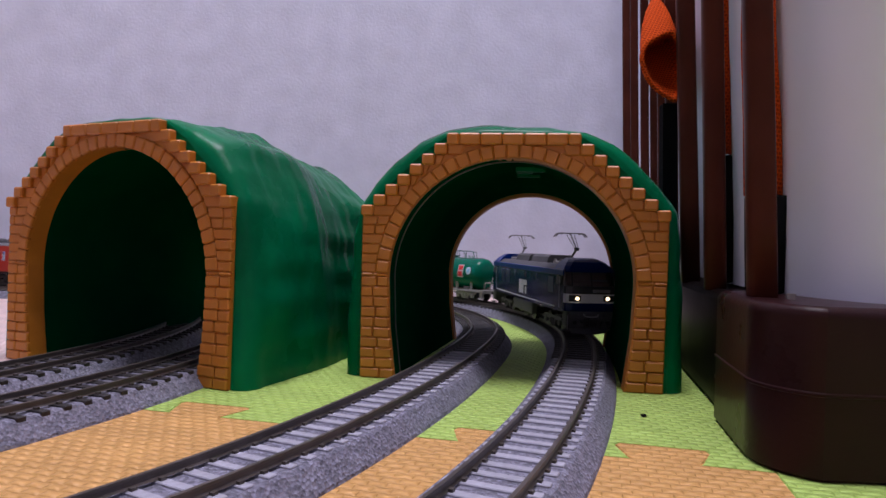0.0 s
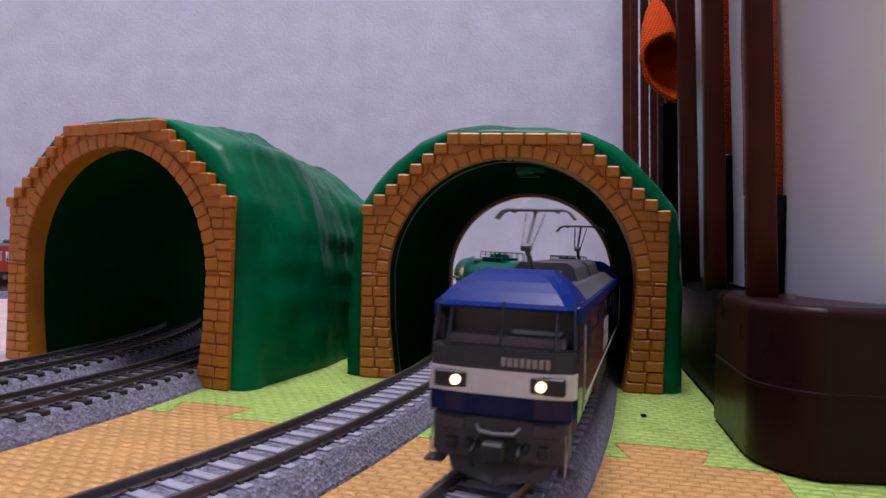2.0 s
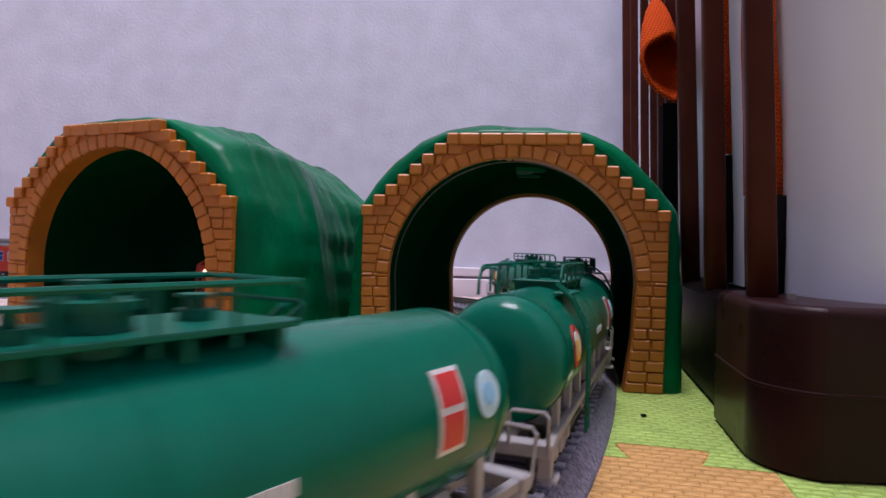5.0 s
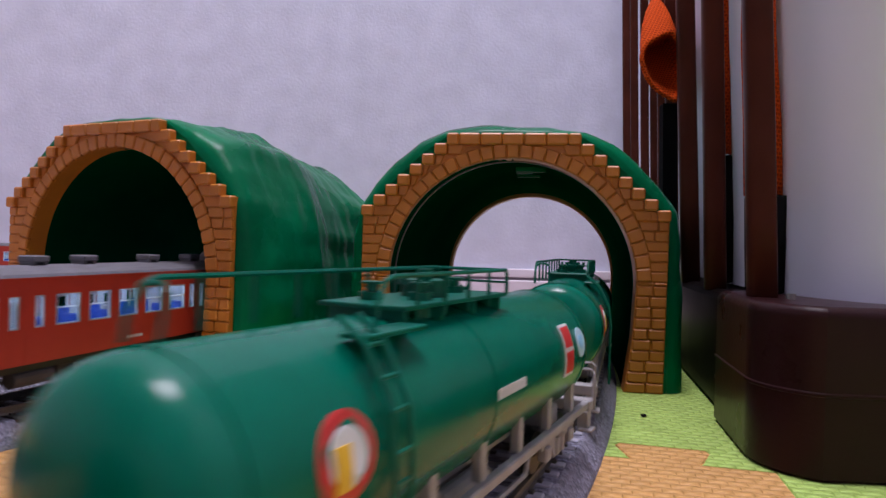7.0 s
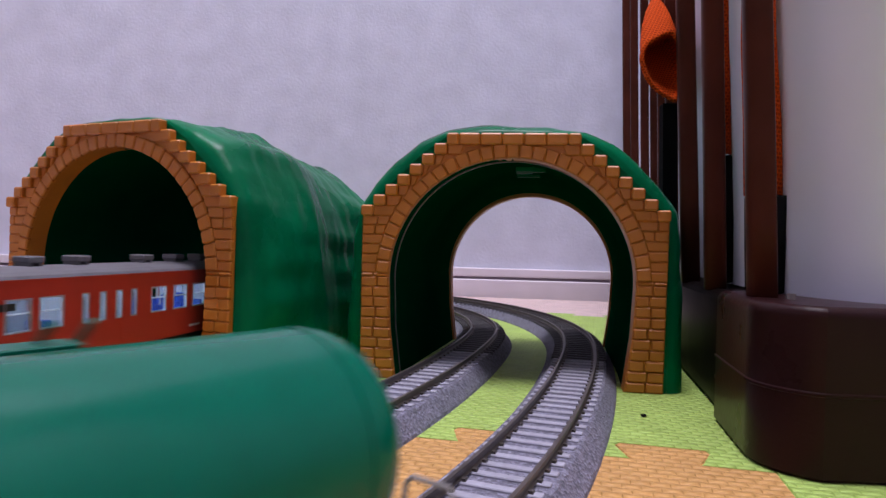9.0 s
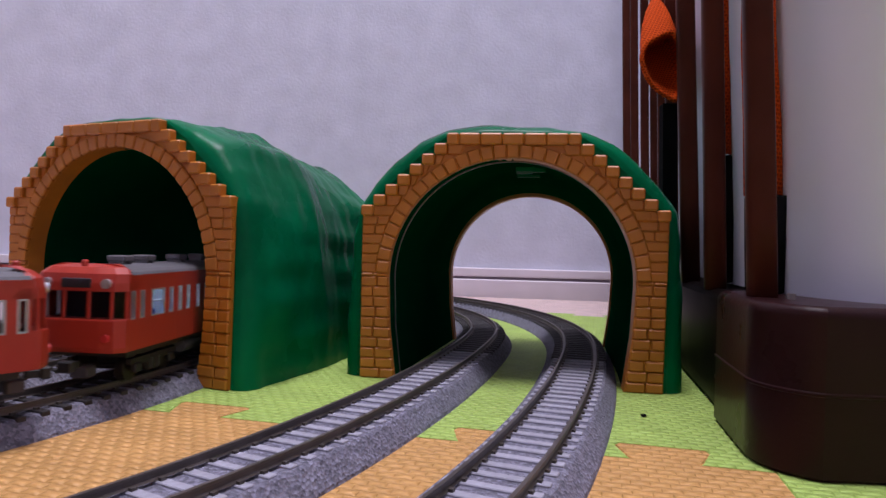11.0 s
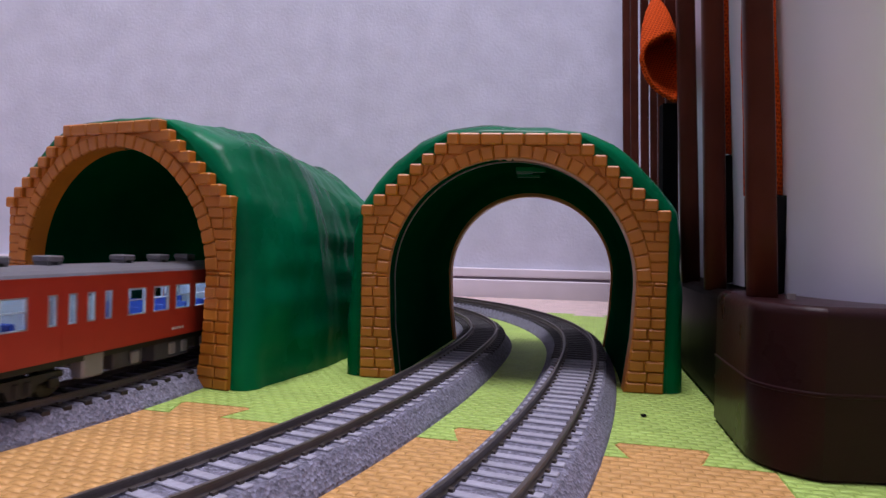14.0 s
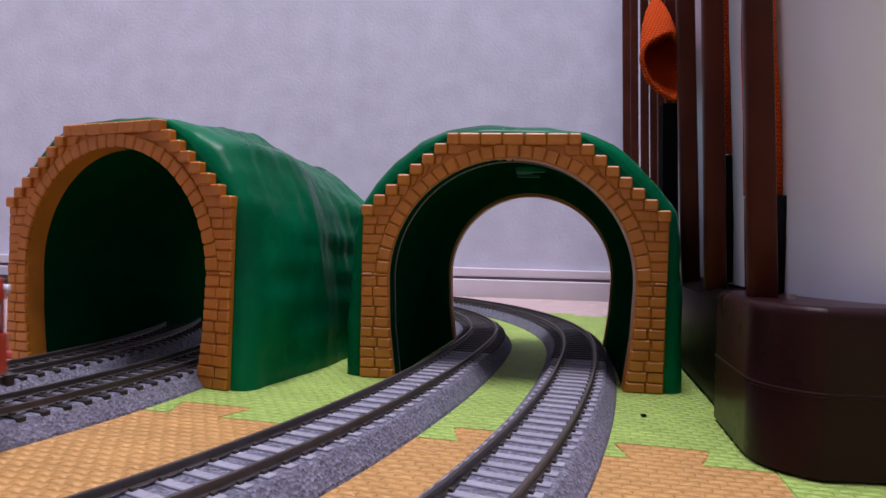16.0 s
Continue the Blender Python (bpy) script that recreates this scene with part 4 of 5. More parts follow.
    # roof deck and equipment
    part("roof_deck", loft([[(s * 16.8, yy, z), (s * 12.5, yy, 44.6), (-s * 12.5, yy, 44.6), (-s * 16.8, yy, z)] for s, z in ((1, 41.4),) for yy in (-76, 76)], closed=True), V["roof"], e, "pale grey roof deck")
    for y0, y1, w, h in ((-38, -4, 9.5, 50.3), (2, 38, 9.5, 50.3)):
        part("roof_housing", loft([[(w + 1.5, yy, 44.2), (w, yy, 48.8), (w - 2, yy, h), (-w + 2, yy, h), (-w, yy, 48.8), (-w - 1.5, yy, 44.2)] for yy in (y0, y0 + 0.8, y1 - 0.8, y1)]), V["roof"], e, "grey roof equipment housing")
    for y in (-72, -44, 40, 51):
        b2 = box(-6, 6, y - 3, y + 3, 44.2, 46.2, 0.4)
        for x in (-5, 5):
            rod((x, y, 44.2), (x, y, 47.8), 1.0, 10, b2)
            rod((x, y, 45.4), (x, y, 46.0), 1.5, 10, b2)
        part("insulator", b2, V["steel"], e)
    for y, d in ((58.5, 1), (-56, 1)):
        b2 = box(-6.5, 6.5, y - 6, y - 5, 46.6, 47.6)
        box(-6.5, 6.5, y + 5, y + 6, 46.6, 47.6, bm=b2)
        box(-1.6, 1.6, y - 6, y + 6, 46.4, 48.4, 0.3, bm=b2)
        pg = part("pantograph", b2, V["panto"], e, "grey single-arm pantograph, raised")
        part("lower_arm", pipe([(0, y - d * 3, 48), (0, y + d * 7.5, 55.0)], 0.75, 8), V["panto"], pg)
        b3 = pipe([(0, y + d * 7.5, 55.0), (0, y - d * 4, 65.4)], 0.5, 8)
        pipe([(1.2, y + d * 7.9, 54.6), (2.8, y - d * 4, 65.0)], 0.25, 6, b3)
        pipe([(-1.2, y + d * 7.9, 54.6), (-2.8, y - d * 4, 65.0)], 0.25, 6, b3)
        rod((-1.4, y + d * 7.5, 55), (1.4, y + d * 7.5, 55), 1.1, 10, b3)
        part("upper_arm", b3, V["panto"], pg)
        b4 = bmesh.new()
        for o in (-1.7, 1.7):
            pipe([(-11.6, y - d * 4 + o, 63.3), (-9.8, y - d * 4 + o, 65.4), (-8.2, y - d * 4 + o, 66.0), (8.2, y - d * 4 + o, 66.0), (9.8, y - d * 4 + o, 65.4), (11.6, y - d * 4 + o, 63.3)], 0.42, 6, b4)
        for x in (-6.5, 0, 6.5):
            box(x - 0.5, x + 0.5, y - d * 4 - 1.8, y - d * 4 + 1.8, 65.2, 65.8, bm=b4)
        part("collector_head", b4, V["panto"], pg)
    # side details
    for sg in (-1, 1):
        for y in (-78.5, 78.5):
            x0, x1 = sorted((sg * 17.2, sg * 17.55))
            part("cab_door", box(x0, x1, y - 4.2, y + 4.2, 15.5, 40.5, 0.15), V["navy"], e)
            part("door_window", box(x0, x1 + 0.1 if sg > 0 else x1, y - 2.6, y + 2.6, 31, 38, 0.3), V["black"], e)
            part("door_handrail", pipe([(sg * 18.3, y + 5.4, 17), (sg * 18.5, y + 5.4, 27), (sg * 18.3, y + 5.4, 37)], 0.3, 6), V["steel"], e)
        for y in (-38, -53, 66):
            x0, x1 = sorted((sg * 17.35, sg * 17.72))
            part("side_grille", box(x0, x1, y - 5.2, y + 5.2, 25.5, 36.0, 0.2), V["navy_panel"], e)
        for y in (35, 10, -18):
            part("window_rim", rod((sg * 17.2, y, 34.5), (sg * 17.68, y, 34.5), 2.3, 20), V["navy_panel"], e)
            part("round_window", rod((sg * 17.2, y, 34.5), (sg * 17.78, y, 34.5), 1.8, 20), V["black"], e)
        x0, x1 = sorted((sg * 17.55, sg * 17.8))
        part("pin_stripe", box(x0, x1, -74, 74, 16.4, 17.2), V["lettering"], e, "thin white stripe along the side")
        for k, (a, b, c, dd) in enumerate(((-5, 1.4, 19.5, 30), (2.2, 6, 19.5, 30), (2.2, 9, 26, 30), (10, 13.5, 19.5, 25), (10, 13.5, 26, 30))):
            part("side_emblem", box(x0, x1, a, b, c, dd), V["lettering"], e)
        part("equipment_box", box(*sorted((sg * 12, sg * 16.3)), -24, 24, 5.5, 14.2, 0.6), V["grey"], e)
    for y in (-58, 0, 58):
        bogie(e, y, 26 if y else 22, V["grey"], 5.4)
    return e


def tank_wagon(label):
    e = empty("tank_wagon", Matrix.Identity(4), label, "tank wagon", "green tank wagons")
    R, Z, L = 15.9, 27.2, 72.0
    rings = []
    prof = [(-L, 0.01), (-L + 0.3, 5), (-L + 1.0, 9), (-L + 2.4, 12.4), (-L + 4.4, 14.6), (-L + 7, 15.6), (-L + 10, R)]
    prof = prof + [(-y, r) for y, r in prof[::-1]]
    for y, r in prof:
        rings.append([(r * math.cos(2 * math.pi * k / 48), y, Z + r * math.sin(2 * math.pi * k / 48)) for k in range(48)])
    part("tank", loft(rings), V["tank"], e, "glossy green cylindrical tank", smooth=True)
    for y in (-L + 10, L - 10, 0.0):
        b = bmesh.new()
        ring = []
        for yy, rr in ((y - 0.5, R - 0.2), (y - 0.5, R + 0.16), (y + 0.5, R + 0.16), (y + 0.5, R - 0.2)):
            ring.append([(rr * math.cos(2 * math.pi * k / 48), yy, Z + rr * math.sin(2 * math.pi * k / 48)) for k in range(48)])
        merge(b, loft(ring, caps=False))
        part("weld_band", b, V["tank"], e)
    # walkway on top, longer handrail on one side
    part("walkway", box(-8.5, 8.5, -22, 22, 44.2, 45.0, 0.15), V["fitting"], e, "green walkway along the top")
    b = bmesh.new()
    for y in (-20, -7, 7, 20):
        box(-7.6, 7.6, y - 0.5, y + 0.5, 41.5, 44.4, bm=b)
    part("walkway_bracket", b, V["fitting"], e)
    part("side_step", box(-12.6, -7.4, 22, 38, 41.9, 42.6, 0.15), V["fitting"], e, "small step plate over the ladder")
    part("side_step", box(7.4, 12.6, -38, -22, 41.9, 42.6, 0.15), V["fitting"], e)
    for sg, y0, y1 in ((-1, -22.5, 28), (1, -22.5, 57)):
        x = sg * 8.2
        b = pipe([(x, y0, 44.6), (x, y0, 49.0), (x, y0 + 1.2, 49.9), (x, y1 - 2.5, 49.9), (x, y1 - 0.6, 49.2), (x, y1 + 1.6, 46.2), (x, y1 + 2, 42.4)], 0.42, 6)
        y = y0 + 10
        while y < y1 - 2:
            rod((x, y, 42.6), (x, y, 49.8), 0.38, 6, b)
            y += 10
        part("handrail", b, V["fitting"], e, "thin green handrail")
    part("end_rail", pipe([(-8.2, -22.5, 49.8), (8.2, -22.5, 49.8)], 0.42, 6), V["fitting"], e)
    part("end_rail", pipe([(-8.2, -22.5, 47.2), (8.2, -22.5, 47.2)], 0.32, 6), V["fitting"], e)
    part("rail_hoop", pipe([(3.4, 58, 42.6), (3.4, 57, 48.4), (4.6, 56.6, 49.4), (7.0, 56.6, 49.4), (8.2, 57, 48.4)], 0.38, 6), V["fitting"], e)
    b = rod((0, 0, 42), (0, 0, 47.2), 4.6, 20)
    rod((0, 0, 47.2), (0, 0, 48.2), 5.2, 20, b)
    rod((0, 0, 48.2), (0, 0, 50.2), 1.6, 12, b)
    for k in range(6):
        a = k * math.pi / 3
        box(4.6 * math.cos(a) - 0.5, 4.6 * math.cos(a) + 0.5, 4.6 * math.sin(a) - 0.5, 4.6 * math.sin(a) + 0.5, 47.6, 49.2, bm=b)
    part("dome_hatch", b, V["fitting"], e, "green filling hatch")
    for x, y in ((0, -13), (3, 14), (-4, 9)):
        b = rod((x, y, 42), (x, y, 46.4), 2.2, 14)
        rod((x, y, 46.4), (x, y, 47.8), 1.2, 12, b)
        rod((x, y, 47.8), (x, y, 48.2), 2.0, 12, b)
        part("valve", b, V["fitting"], e)
    # a ladder on each side, diagonally opposite
    for sg in (-1, 1):
        side = 1 if sg < 0 else -1
        yl = 37.0 * side
        b = bmesh.new()
        for y in (yl - 2.2, yl + 2.2):
            pipe([(sg * 8.2, y, 45), (sg * 12.6, y, 41.6), (sg * 16.8, y, 33.6), (sg * 17.7, y, 26), (sg * 17.7, y, 5)], 0.5, 6, b)
        for z in (8, 12, 16, 20, 24, 28):
            rod((sg * 17.6, yl - 2.2, z), (sg * 17.6, yl + 2.2, z), 0.38, 6, b)
        for z, x in ((33.4, 16.8), (37.4, 15), (41.4, 12.6)):
            rod((sg * x, yl - 2.2, z), (sg * x, yl + 2.2, z), 0.38, 6, b)
        part("ladder", b, V["fitting"], e, "green side ladder")
        # side emblem: red ring, white field, yellow flag; red and white placard; bars of lettering
        def on_tank(y, z, out, dy, dz, m, name, segs=24, label=""):
            ang = math.asin((z - Z) / R)
            b2 = bmesh.new()
            bmesh.ops.create_circle(b2, cap_ends=True, segments=segs, radius=1)
            me_pts = [(v.co.x, v.co.y) for v in b2.verts]
            b2.free()
            b3 = bmesh.new()
            ringv = []
            for lay in (0.0, 0.25):
                vs = []
                for u, w in me_pts:
                    a = ang + (w * dz) / R
                    rr = R + out - 0.25 + lay
                    vs.append((sg * rr * math.cos(a), y + u * dy, Z + rr * math.sin(a)))
                ringv.append(vs)
            part(name, loft(ringv), m, e, label)
        def plate(y, z, dy, dz, m, name, out=0.3, label=""):
            ang = math.asin((z - Z) / R)
            rows = []
            for w in np.linspace(-1, 1, 7):
                a = ang + w * dz / R
                rows.append([(sg * rr * math.cos(a), y + u * dy, Z + rr * math.sin(a)) for rr, u in ((R - 0.1, -1), (R + out, -1), (R + out, 1), (R - 0.1, 1))])
            part(name, loft(rows), m, e, label)
        ye, yp, yb = 47 * side, -47 * side, -58 * side
        on_tank(ye, 29.6, 0.25, 5.7, 5.7, V["sign_red"], "emblem_ring", label="red ring emblem")
        on_tank(ye, 29.6, 0.40, 3.7, 3.7, V["lettering"], "emblem_field")
        plate(ye + 1.3 * side, 28.6, 1.5, 2.6, V["yellow"], "emblem_flag", 0.6)
        plate(yp, 30, 3.6, 6.4, V["lettering"], "placard", label="red and white placard")
        plate(yp, 33.0, 2.9, 2.5, V["sign_red"], "placard_top", 0.45)
        plate(yp, 27.0, 2.9, 2.5, V["sign_red"], "placard_base", 0.45)
        on_tank(yb, 30.5, 0.3, 3.4, 3.9, V["pale_blue"], "round_badge", label="pale round badge with a blue centre")
        on_tank(yb, 30.5, 0.42, 1.7, 1.9, V["skyblue"], "badge_centre")
        for k in range(9):
            plate((-0.5 - k * 1.7) * side, 27.8, 0.68, 0.95, V["lettering"], "lettering_bar", 0.2)
        for k in range(7):
            plate((54 + k * 1.3) * side, 23.6, 0.6, 0.6, V["lettering"], "lettering_bar", 0.2)
    # underframe
    b = box(-4, 4, -76, 76, 8.6, 11.6, 0.4)
    for y in (-51, 51):
        box(-11, 11, y - 4, y + 4, 9.5, 14.5, 0.5, bm=b)
    part("centre_sill", b, V["frame"], e, "light grey underframe")
    for d in (-1, 1):
        b = box(-15, 15, *sorted((d * 73.5, d * 77.5)), 8.4, 11.8, 0.4)
        for x in (-13, 13):
            box(x - 1.6, x + 1.6, *sorted((d * 73.2, d * 76.6)), 2.8, 8.6, 0.3, bm=b)
        part("end_beam", b, V["frame"], e)
        for sg in (-1, 1):
            part("end_handrail", pipe([(sg * 14.2, d * 78.6, 9), (sg * 14.4, d * 80.2, 18.4), (sg * 13.4, d * 80.2, 19.4), (sg * 6.4, d * 80.2, 19.4), (sg * 5.6, d * 80.0, 18.4), (sg * 5.4, d * 78.6, 11)], 0.45, 6), V["frame"], e)
            part("foot_step", box(*sorted((sg * 12, sg * 16)), *sorted((d * 72, d * 77)), 3.0, 3.8, 0.2), V["frame"], e)
        coupler(e, d * 77, d)
        bogie(e, d * 51, 20, V["frame"], 5.2)
    for sg in (-1, 1):
        b = box(*sorted((sg * 12.6, sg * 14.6)), -73, 73, 9.4, 11.6, 0.3)
        part("side_sill", b, V["frame"], e)
        for y in (-60, -40, -20, 0, 20, 40, 60):
            part("saddle_post", box(*sorted((sg * 11.4, sg * 13.6)), y - 1.3, y + 1.3, 11.4, 20.0, 0.3), V["frame"], e)
        part("brake_gear", pipe([(sg * 13.2, -26, 9.4), (sg * 13.2, -24, 5.4), (sg * 13.2, 14, 5.4), (sg * 13.2, 17, 9.4)], 0.6, 6), V["frame"], e)
    part("brake_cylinder", rod((6, -8, 8), (6, 8, 8), 3.0, 14), V["frame"], e)
    part("brake_tank", rod((-7, -14, 7.4), (-7, 6, 7.4), 2.6, 14), V["frame"], e)
    return e


def edges_of(wins):
    return sorted([(y - w / 2, y + w / 2, z0) for y, w, z0 in wins])


CAR_LONG = 1.067


def railcar(label, wins, vents, cooler):
    """Cab at +y. Side walls with real window openings, lit inside."""
    e = empty("railcar", Matrix.Identity(4), label, "railcar", "vermilion railcars")
    H0, H1, half, zl, zh = 14.2, 41.8, 17.0, 25.6, 36.0
    wins = [(y / CAR_LONG, w / CAR_LONG, zl) for y, w in wins]
    for sg in (-1, 1):
        b = bmesh.new()
        xs = sorted((sg * half, sg * (half - 1.2)))
        box(xs[0], xs[1], -97, 92, H0, zl, bm=b)
        box(xs[0], xs[1], -97, 92, zh, H1, bm=b)
        edges = sorted([(y - w / 2, y + w / 2, z0) for y, w, z0 in wins])
        prev = -97
        for a, c, z0 in edges:
            box(xs[0], xs[1], prev, a, zl, zh, bm=b)
            prev = c
        box(xs[0], xs[1], prev, 92, zl, zh, bm=b)
        part("side_wall", b, V["red"], e, "vermilion side wall with window openings")
        li = bmesh.new()
        xl = sorted((sg * (half - 1.25), sg * (half - 1.6)))
        box(xl[0], xl[1], -96, 83, 15.5, zl, bm=li)
        box(xl[0], xl[1], -96, 83, zh, 41.2, bm=li)
        prev = -96
        for a_, c_, z0 in edges_of(wins):
            box(xl[0], xl[1], prev, min(a_, 83), zl, zh, bm=li)
            prev = min(c_, 83)
        part("inner_lining", li, V["cream"], e, "pale inner wall lining")
        if cooler:
            part("blind", box(*sorted((sg * 13.6, sg * 14.0)), -78.6, -68.4, 25.8, 35.8), V["seat"], e, "blue window blind")
        for y, w, z0 in wins:
            fr = bmesh.new()
            x0, x1 = sorted((sg * (half - 0.9), sg * (half + 0.12)))
            for a, c, lo, hi in ((y - w / 2, y - w / 2 + 0.5, zl, zh), (y + w / 2 - 0.5, y + w / 2, zl, zh), (y - w / 2, y + w / 2, zl, zl + 0.5), (y - w / 2, y + w / 2, zh - 0.5, zh)):
                box(x0, x1, a, c, lo, hi, bm=fr)
            if w > 5:
                box(x0, x1, y - w / 2, y + w / 2, 31.2, 31.6, bm=fr)
            wf = part("window", fr, V["silver"], e)
            x0, x1 = sorted((sg * (half - 0.55), sg * (half - 0.35)))
            pane_ob = part("pane", box(x0, x1, y - w / 2 + 0.4, y + w / 2 - 0.4, zl + 0.4, zh - 0.4), V["pane"], wf)
            pane_ob.visible_shadow = False
        # door leaves and rain strip
        x0, x1 = sorted((sg * (half - 0.1), sg * (half + 0.12)))
        for y in (50.5 + 3.3, -50.5):
            part("door_edge", box(x0, x1, y - 7.2, y - 6.8, H0 + 1, 38.5), V["red"], e)
            part("door_edge", box(x0, x1, y + 6.8, y + 7.2, H0 + 1, 38.5), V["red"], e)
        part("rain_strip", box(x0, x1, -96, 90, 41.2, 41.8), V["red"], e)
        part("destination_plate", box(x0, x1, -94.6, -88.6, 32.6, 34.8), V["black"], e)
        for k in range(5):
            part("lettering_bar", box(x0, x1, -2 + k * 1.6, -0.9 + k * 1.6, 17.0, 18.0), V["lettering"], e)
    # floor, ends
    part("floor_pan", box(-half + 0.3, half - 0.3, -96.5, 91, H0, H0 + 1.2), V["cream"], e)
    end = box(-half, half, -98.2, -97.0, H0, H1, 0.5)
    box(-4.2, 4.2, -99.8, -98, H0 + 1, 38, 0.5, bm=end)
    part("end_wall", end, V["red"], e, "flat vermilion gangway end")
    for sg in (-1, 1):
        for z in (18, 22.5, 27, 33.5):
            part("end_step", box(*sorted((sg * 9.5, sg * 12.5)), -99.6, -98, z, z + 1.3, 0.2), V["red"], e)
        part("end_handrail", pipe([(sg * 14.6, -98.0, 24.6), (sg * 14.6, -99.4, 24.6), (sg * 10.8, -99.4, 24.9)], 0.3, 6), V["red"], e)
    # cab front, rounded
    rings = []
    for z, f, w in ((H0, 97.6, 16.8), (16, 98, 17), (25.6, 98, 17), (26.2, 97.8, 17)):
        rings.append([(w, 91.9, z), (w, f - 3.4, z), (w - 3, f - 0.6, z), (w - 8, f, z), (-w + 8, f, z), (-w + 3, f - 0.6, z), (-w, f - 3.4, z), (-w, 91.9, z)])
    part("cab_front", loft(rings), V["red"], e, "vermilion rounded cab front")
    rings = []
    for z, f, w in ((36.0, 97.4, 17), (39, 97.2, 17), (42.2, 96.6, 16.8), (44.4, 94.6, 14.4), (45.6, 91.5, 10)):
        rings.append([(w, 91.5 - (45.6 - z) * 0.5, z), (w, f - 3.8, z), (w - 3, f - 0.8, z), (w * 0.45, f, z), (-w * 0.45, f, z), (-w + 3, f - 0.8, z), (-w, f - 3.8, z), (-w, 91.5 - (45.6 - z) * 0.5, z)])
    part("cab_brow", loft(rings), V["red"], e, "vermilion cab brow")
    b = bmesh.new()
    for x in (-16.4, -12.6, -4.6, 4.6, 12.6, 16.4):
        y = 97.2 if abs(x) < 10 else (96.4 if abs(x) < 14 else 93.6)
        pipe([(x, y, 26), (x, y - 0.3, 36.2)], 0.7, 6, b)
    part("cab_pillar", b, V["red"], e)
    part("cab_glass", loft([[(16.4, 93.6, z), (12.6, 96.3, z), (-12.6, 96.3, z), (-16.4, 93.6, z), (-16, 93.2, z), (-12.4, 95.8, z), (12.4, 95.8, z), (16, 93.2, z)] for z in (26.2, 36)]), V["glass"], e)
    part("cab_bulkhead", box(-15.6, 15.6, 83.0, 84.0, H0 + 1, H1), V["cab"], e)
    for sg in (-1, 1):
        h = rod((sg * 11, 95.6, 38.8), (sg * 11, 97.9, 38.8), 1.7, 16)
        part("headlight", h, V["lamp"], e, "round lit headlight")
        part("tail_light", rod((sg * 11.5, 97.2, 19.5), (sg * 11.5, 98.6, 19.5), 1.4, 12), V["sign_red"], e)
    part("route_sign", box(-5.4, 5.4, 96.9, 97.9, 37.2, 40.6, 0.3), V["sign"], e, "lit route sign")
    part("horn_cover", box(-1, 1, 92, 94, 44.4, 47, 0.5), V["red"], e)
    # roof
    sec = [(half + 0.1, 41.8), (half - 0.6, 42.8), (half - 3, 43.8), (8, 44.6), (0, 44.9), (-8, 44.6), (-half + 3, 43.8), (-half + 0.6, 42.8), (-half - 0.1, 41.8)]
    part("roof", loft([[(x, y, z) for x, z in sec] for y in (-98.0, 91.5)]), V["car_roof"], e, "grey arched roof", smooth=False)
    for y in (v / CAR_LONG for v in vents):
        b = box(-3.6, 3.6, y - 3.2, y + 3.2, 45.9, 48.2, 0.4)
        for dy in (-2.1, 2.1):
            box(-3.0, 3.0, y + dy - 0.7, y + dy + 0.7, 44.2, 46.1, bm=b)
        part("roof_vent", b, V["housing"], e, "small grey roof ventilator")
    if cooler:
        part("air_conditioner", loft([[(9.5, y, 43.6), (9.3, y, z - 1.6), (7.6, y, z), (-7.6, y, z), (-9.3, y, z - 1.6), (-9.5, y, 43.6)] for y, z in ((-91, 48.2), (-90, 49.6), (-70, 49.6), (-69, 48.2))]), V["housing"], e, "grey roof air conditioner")
    # inside: strip lamps and seats
    for sg in (-1, 1):
        part("strip_lamp", box(sg * 6 - 0.7, sg * 6 + 0.7, -92, 80, 40.6, 41.2), V["strip"], e, "white strip lamp")
    part("inner_ceiling", box(-15.7, 15.7, -96, 83, 41.3, 41.7), V["cream"], e)
    for sg in (-1, 1):
        for y in (36, 24, 9.5, -5, -19, -31, 74, -74):
            x0, x1 = sorted((sg * 6.5, sg * 15.4))
            b = box(x0, x1, y - 4, y + 4, 17, 21.2, 0.4)
            box(x0, x1, y - 0.8, y + 0.8, 20, 28.0, 0.4, bm=b)
            part("seat", b, V["seat"], e, "blue bench seat")
    for y in (60, 47, -40, -60):
        part("partition", box(-15, 15, y - 0.4, y + 0.4, 15.4, 34), V["cream"], e)
    # underneath
    for y0, y1, x, z0 in ((-30, -14, 13, 5), (-8, 14, 14, 4.5), (20, 30, 12, 6)):
        for sg in (-1, 1):
            part("equipment_box", box(*sorted((sg * 5, sg * x)), y0, y1, z0, H0 - 0.2, 0.6), V["grey"], e)
    part("underframe", box(-14.5, 14.5, -94, 90, 11.6, H0), V["black"], e)
    for sg in (-1, 1):
        part("skirt_box", box(*sorted((sg * 9, sg * 14.6)), -46, -36, 5, H0 - 0.3, 0.7), V["steel"], e)
        part("air_tank", rod((sg * 12, 34, 9), (sg * 12, 48, 9), 2.8, 14), V["grey"], e)
        for y in (-20, 2, 10, 24):
            part("cable_box", box(*sorted((sg * 13, sg * 14.8)), y - 2, y + 2, 6, 11, 0.5), V["steel"], e)
    for y in (-68, 68):
        bogie(e, y, 24, V["black"], 5.2)
    coupler(e, -98, -1)
    coupler(e, 96, 1)
    # the body rides low over the wheels
    for o in e.children:
        if not o.name.startswith(("bogie", "coupler", "window")):
            o.data.transform(Matrix.Translation((0, 0, -0.9 * MM)))
        elif o.name.startswith("window"):
            o.location.z = -0.9 * MM
    part("coupler_guard", box(-3.5, 3.5, 90, 95.5, 3.5, 8, 0.6), V["grey"], e)
    return e


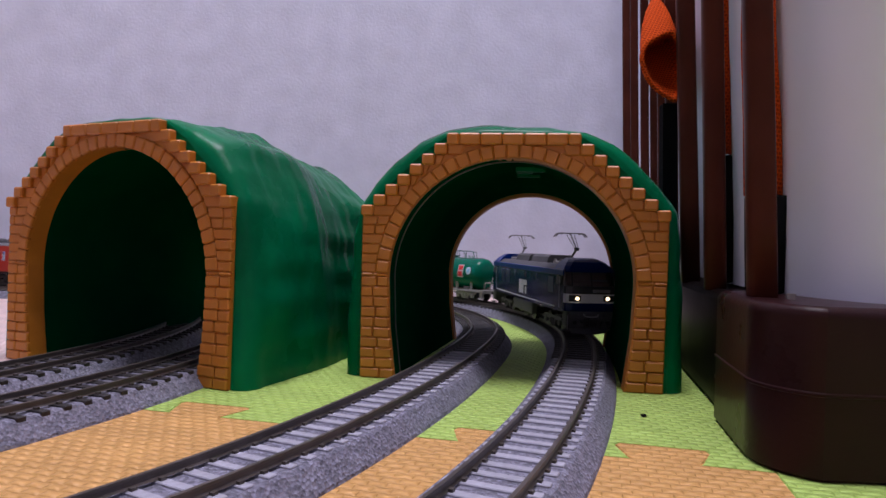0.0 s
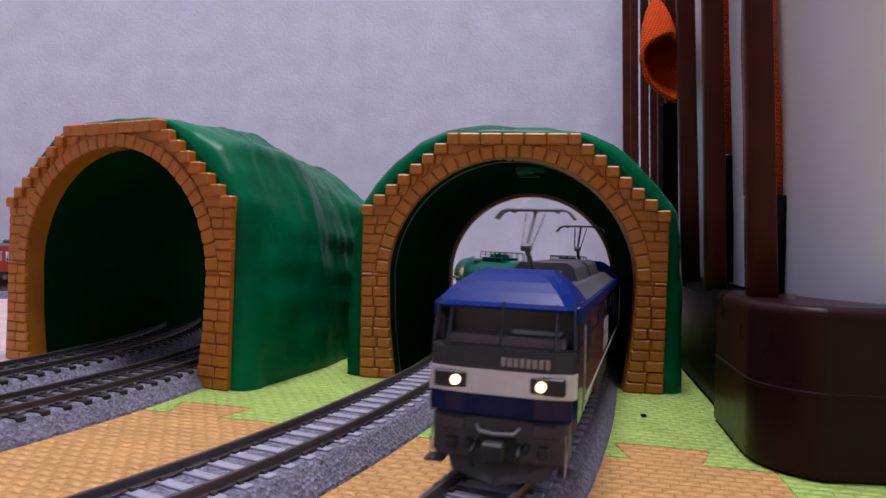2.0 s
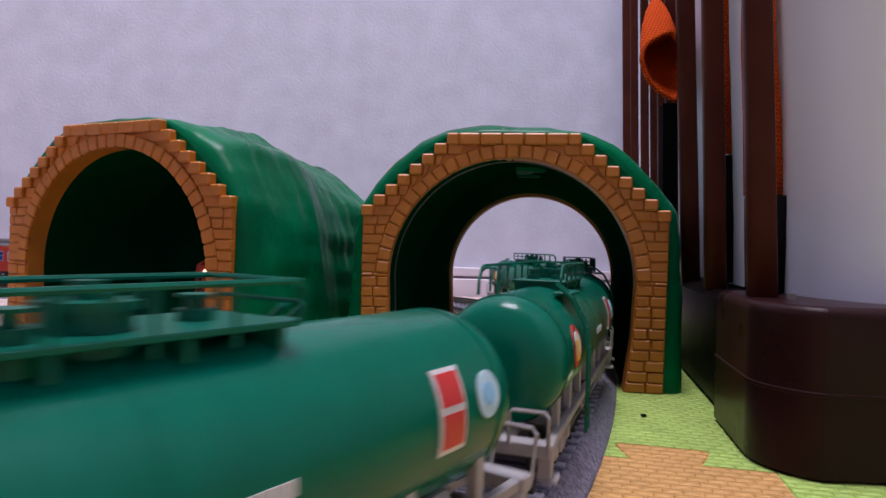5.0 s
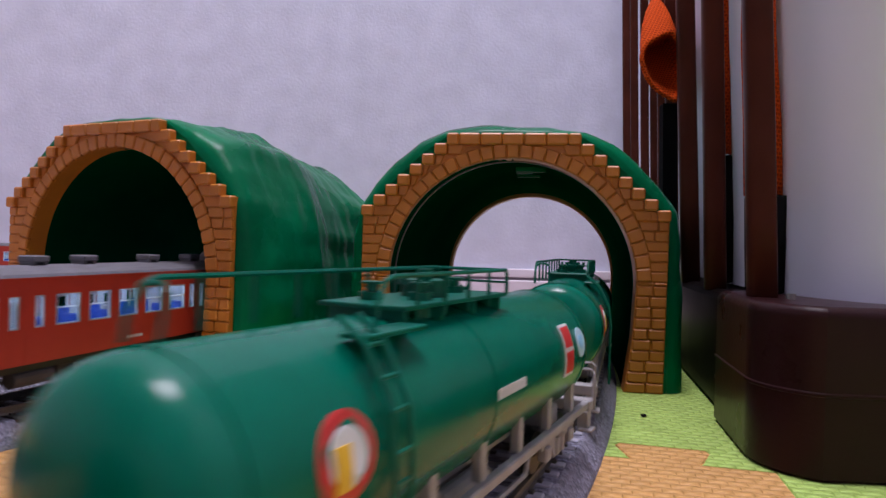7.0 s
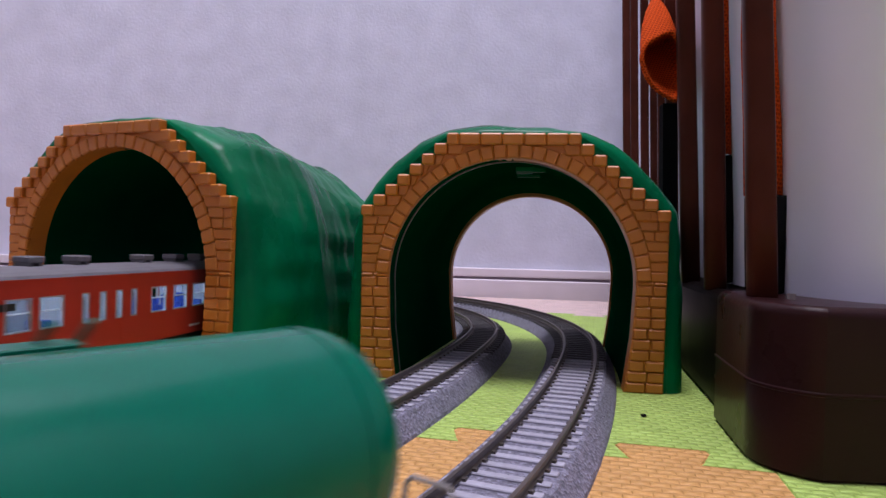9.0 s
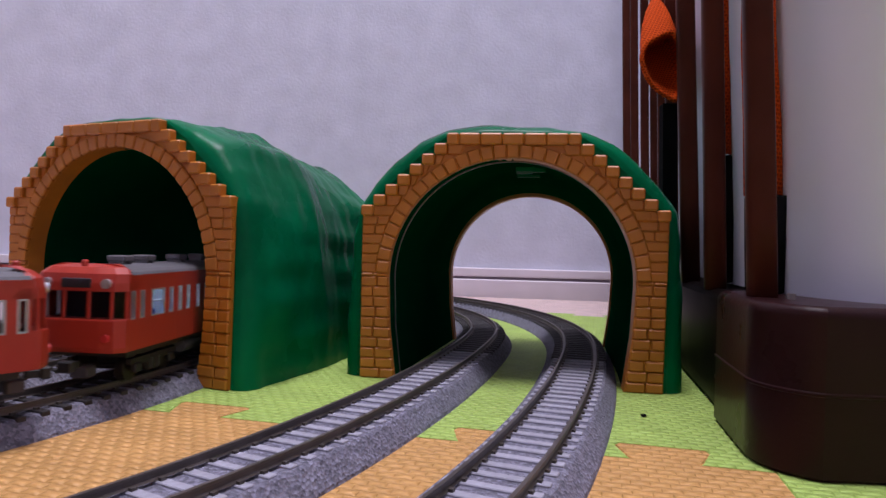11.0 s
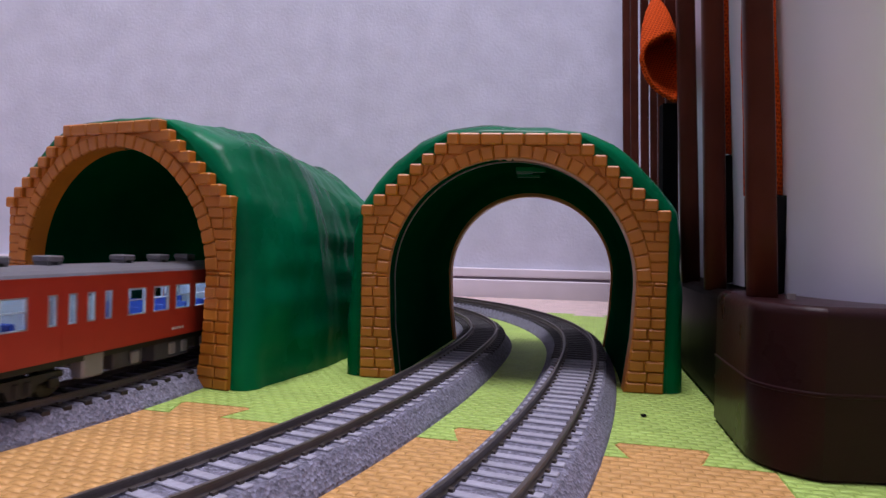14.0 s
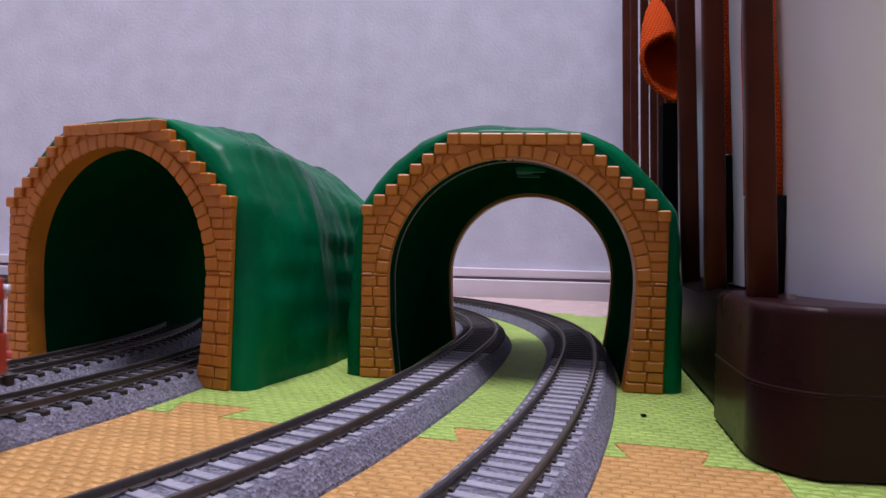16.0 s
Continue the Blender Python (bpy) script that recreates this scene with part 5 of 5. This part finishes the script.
def stretch(thing, k):
    """Set a vehicle's length to scale; the wheels stay round."""
    thing.scale = (1, k, 1)
    for o in thing.children_recursive:
        if o.name.startswith("wheelset"):
            o.scale = (1, 1 / k, 1)
    return thing


LOCO = stretch(locomotive(), 1.145)
FIRST = tank_wagon("glossy green model tank wagon with walkway and ladder")
WAGONS = [FIRST] + [copy_thing(FIRST, Matrix.Identity(4)) for _ in range(3)]
for o in list(WAGONS[3].children_recursive):
    if o.name.startswith(("placard", "round_badge", "badge_centre")):
        bpy.data.objects.remove(o)
tagged(WAGONS[3], "glossy green model tank wagon, last of the train, no placard")
WIDE, SLIM = 10.2, 3.5
CAB_WINS = [(96.6, 2.8), (90.4, 3.0), (79, WIDE)] + [(y, SLIM) for y in (68.8, 61.3, 54.2, 45.0)]
CAB_WINS += [(y, WIDE) for y in (33.6, 19.6, 5.6, -8.4, -22.4)] + [(y, SLIM) for y in (-32.3, -39, -45.6, -52.2, -60.2, -66.8)] + [(-78.5, WIDE)]
END_WINS = [(95.5, 2.8), (89.4, 3.0), (74.5, WIDE)] + [(y, SLIM) for y in (66.0, 58.0, 51.5, 45.0)]
END_WINS += [(y, WIDE) for y in (33.0, 19.0, 4.8, -9.6, -24.5)] + [(y, SLIM) for y in (-40.0, -48.5, -57.0, -65.5)] + [(y, WIDE) for y in (-80.5, -93.5)]
LEAD = stretch(railcar("vermilion model railcar with grey roof and lit windows", CAB_WINS, (77, 60, 32, 10, -25, -53), True), CAR_LONG)
TRAIL = stretch(railcar("vermilion model railcar with lit windows, cab lamps off", END_WINS, (75, 60, 31, 11, -12, -50, -72), False), CAR_LONG)
# trailing cabs run with their lamps off
for o in TRAIL.children_recursive:
    if o.name.startswith(("headlight", "route_sign")):
        o.data.materials[0] = V["silver"] if o.name.startswith("headlight") else V["cab"]
        o["label"] = "unlit lamp glass" if o.name.startswith("headlight") else "unlit route sign"
CARS = [LEAD, TRAIL, copy_thing(LEAD, Matrix.Identity(4)), copy_thing(TRAIL, Matrix.Identity(4))]
for o in CARS[2].children_recursive:
    if o.name.startswith(("headlight", "route_sign")):
        o.data = o.data.copy()
        o.data.materials[0] = V["silver"] if o.name.startswith("headlight") else V["cab"]
        o["label"] = "unlit lamp glass" if o.name.startswith("headlight") else "unlit route sign"
FAR = [copy_thing(LEAD, Matrix.Identity(4)) for _ in range(2)]


# ---- what moves ----
def riding(way, s, pivot, turned=False, onward=False):
    """The pose of a vehicle whose middle is s along a way, its bogies pivot mm before and behind, running towards smaller s unless onward."""
    x0, y0, _ = way.at(s - pivot)
    x1, y1, _ = way.at(s + pivot)
    dx, dy = (x0 - x1, y0 - y1)
    if turned != onward:
        dx, dy = -dx, -dy
    return Matrix.Translation(((x0 + x1) / 2 * MM, (y0 + y1) / 2 * MM, RAIL_Z * MM)) @ Matrix.Rotation(math.atan2(-dx, dy), 4, "Z")


def motions():
    times = [i * 0.25 for i in range(65)]
    walk(LOCO, [(t, riding(WAY_A, 556.0 - 136.0 * t, 68)) for t in times])
    for i, w in enumerate(WAGONS):
        walk(w, [(t, riding(WAY_A, 763.0 + i * 169.5 - 136.0 * t, 51)) for t in times])
    for i, c in enumerate(CARS):
        walk(c, [(t, riding(WAY_C, -43.5 + i * 219 - (5 if i % 2 else 0) - 90.0 * (t - 8.0), 71, i % 2 == 1)) for t in times])
    for i, c in enumerate(FAR):
        walk(c, [(t, riding(WAY_B, 1345 + i * 219 + 90.0 * (t - 3.3), 71, i % 2 == 0, True)) for t in times])


motions()
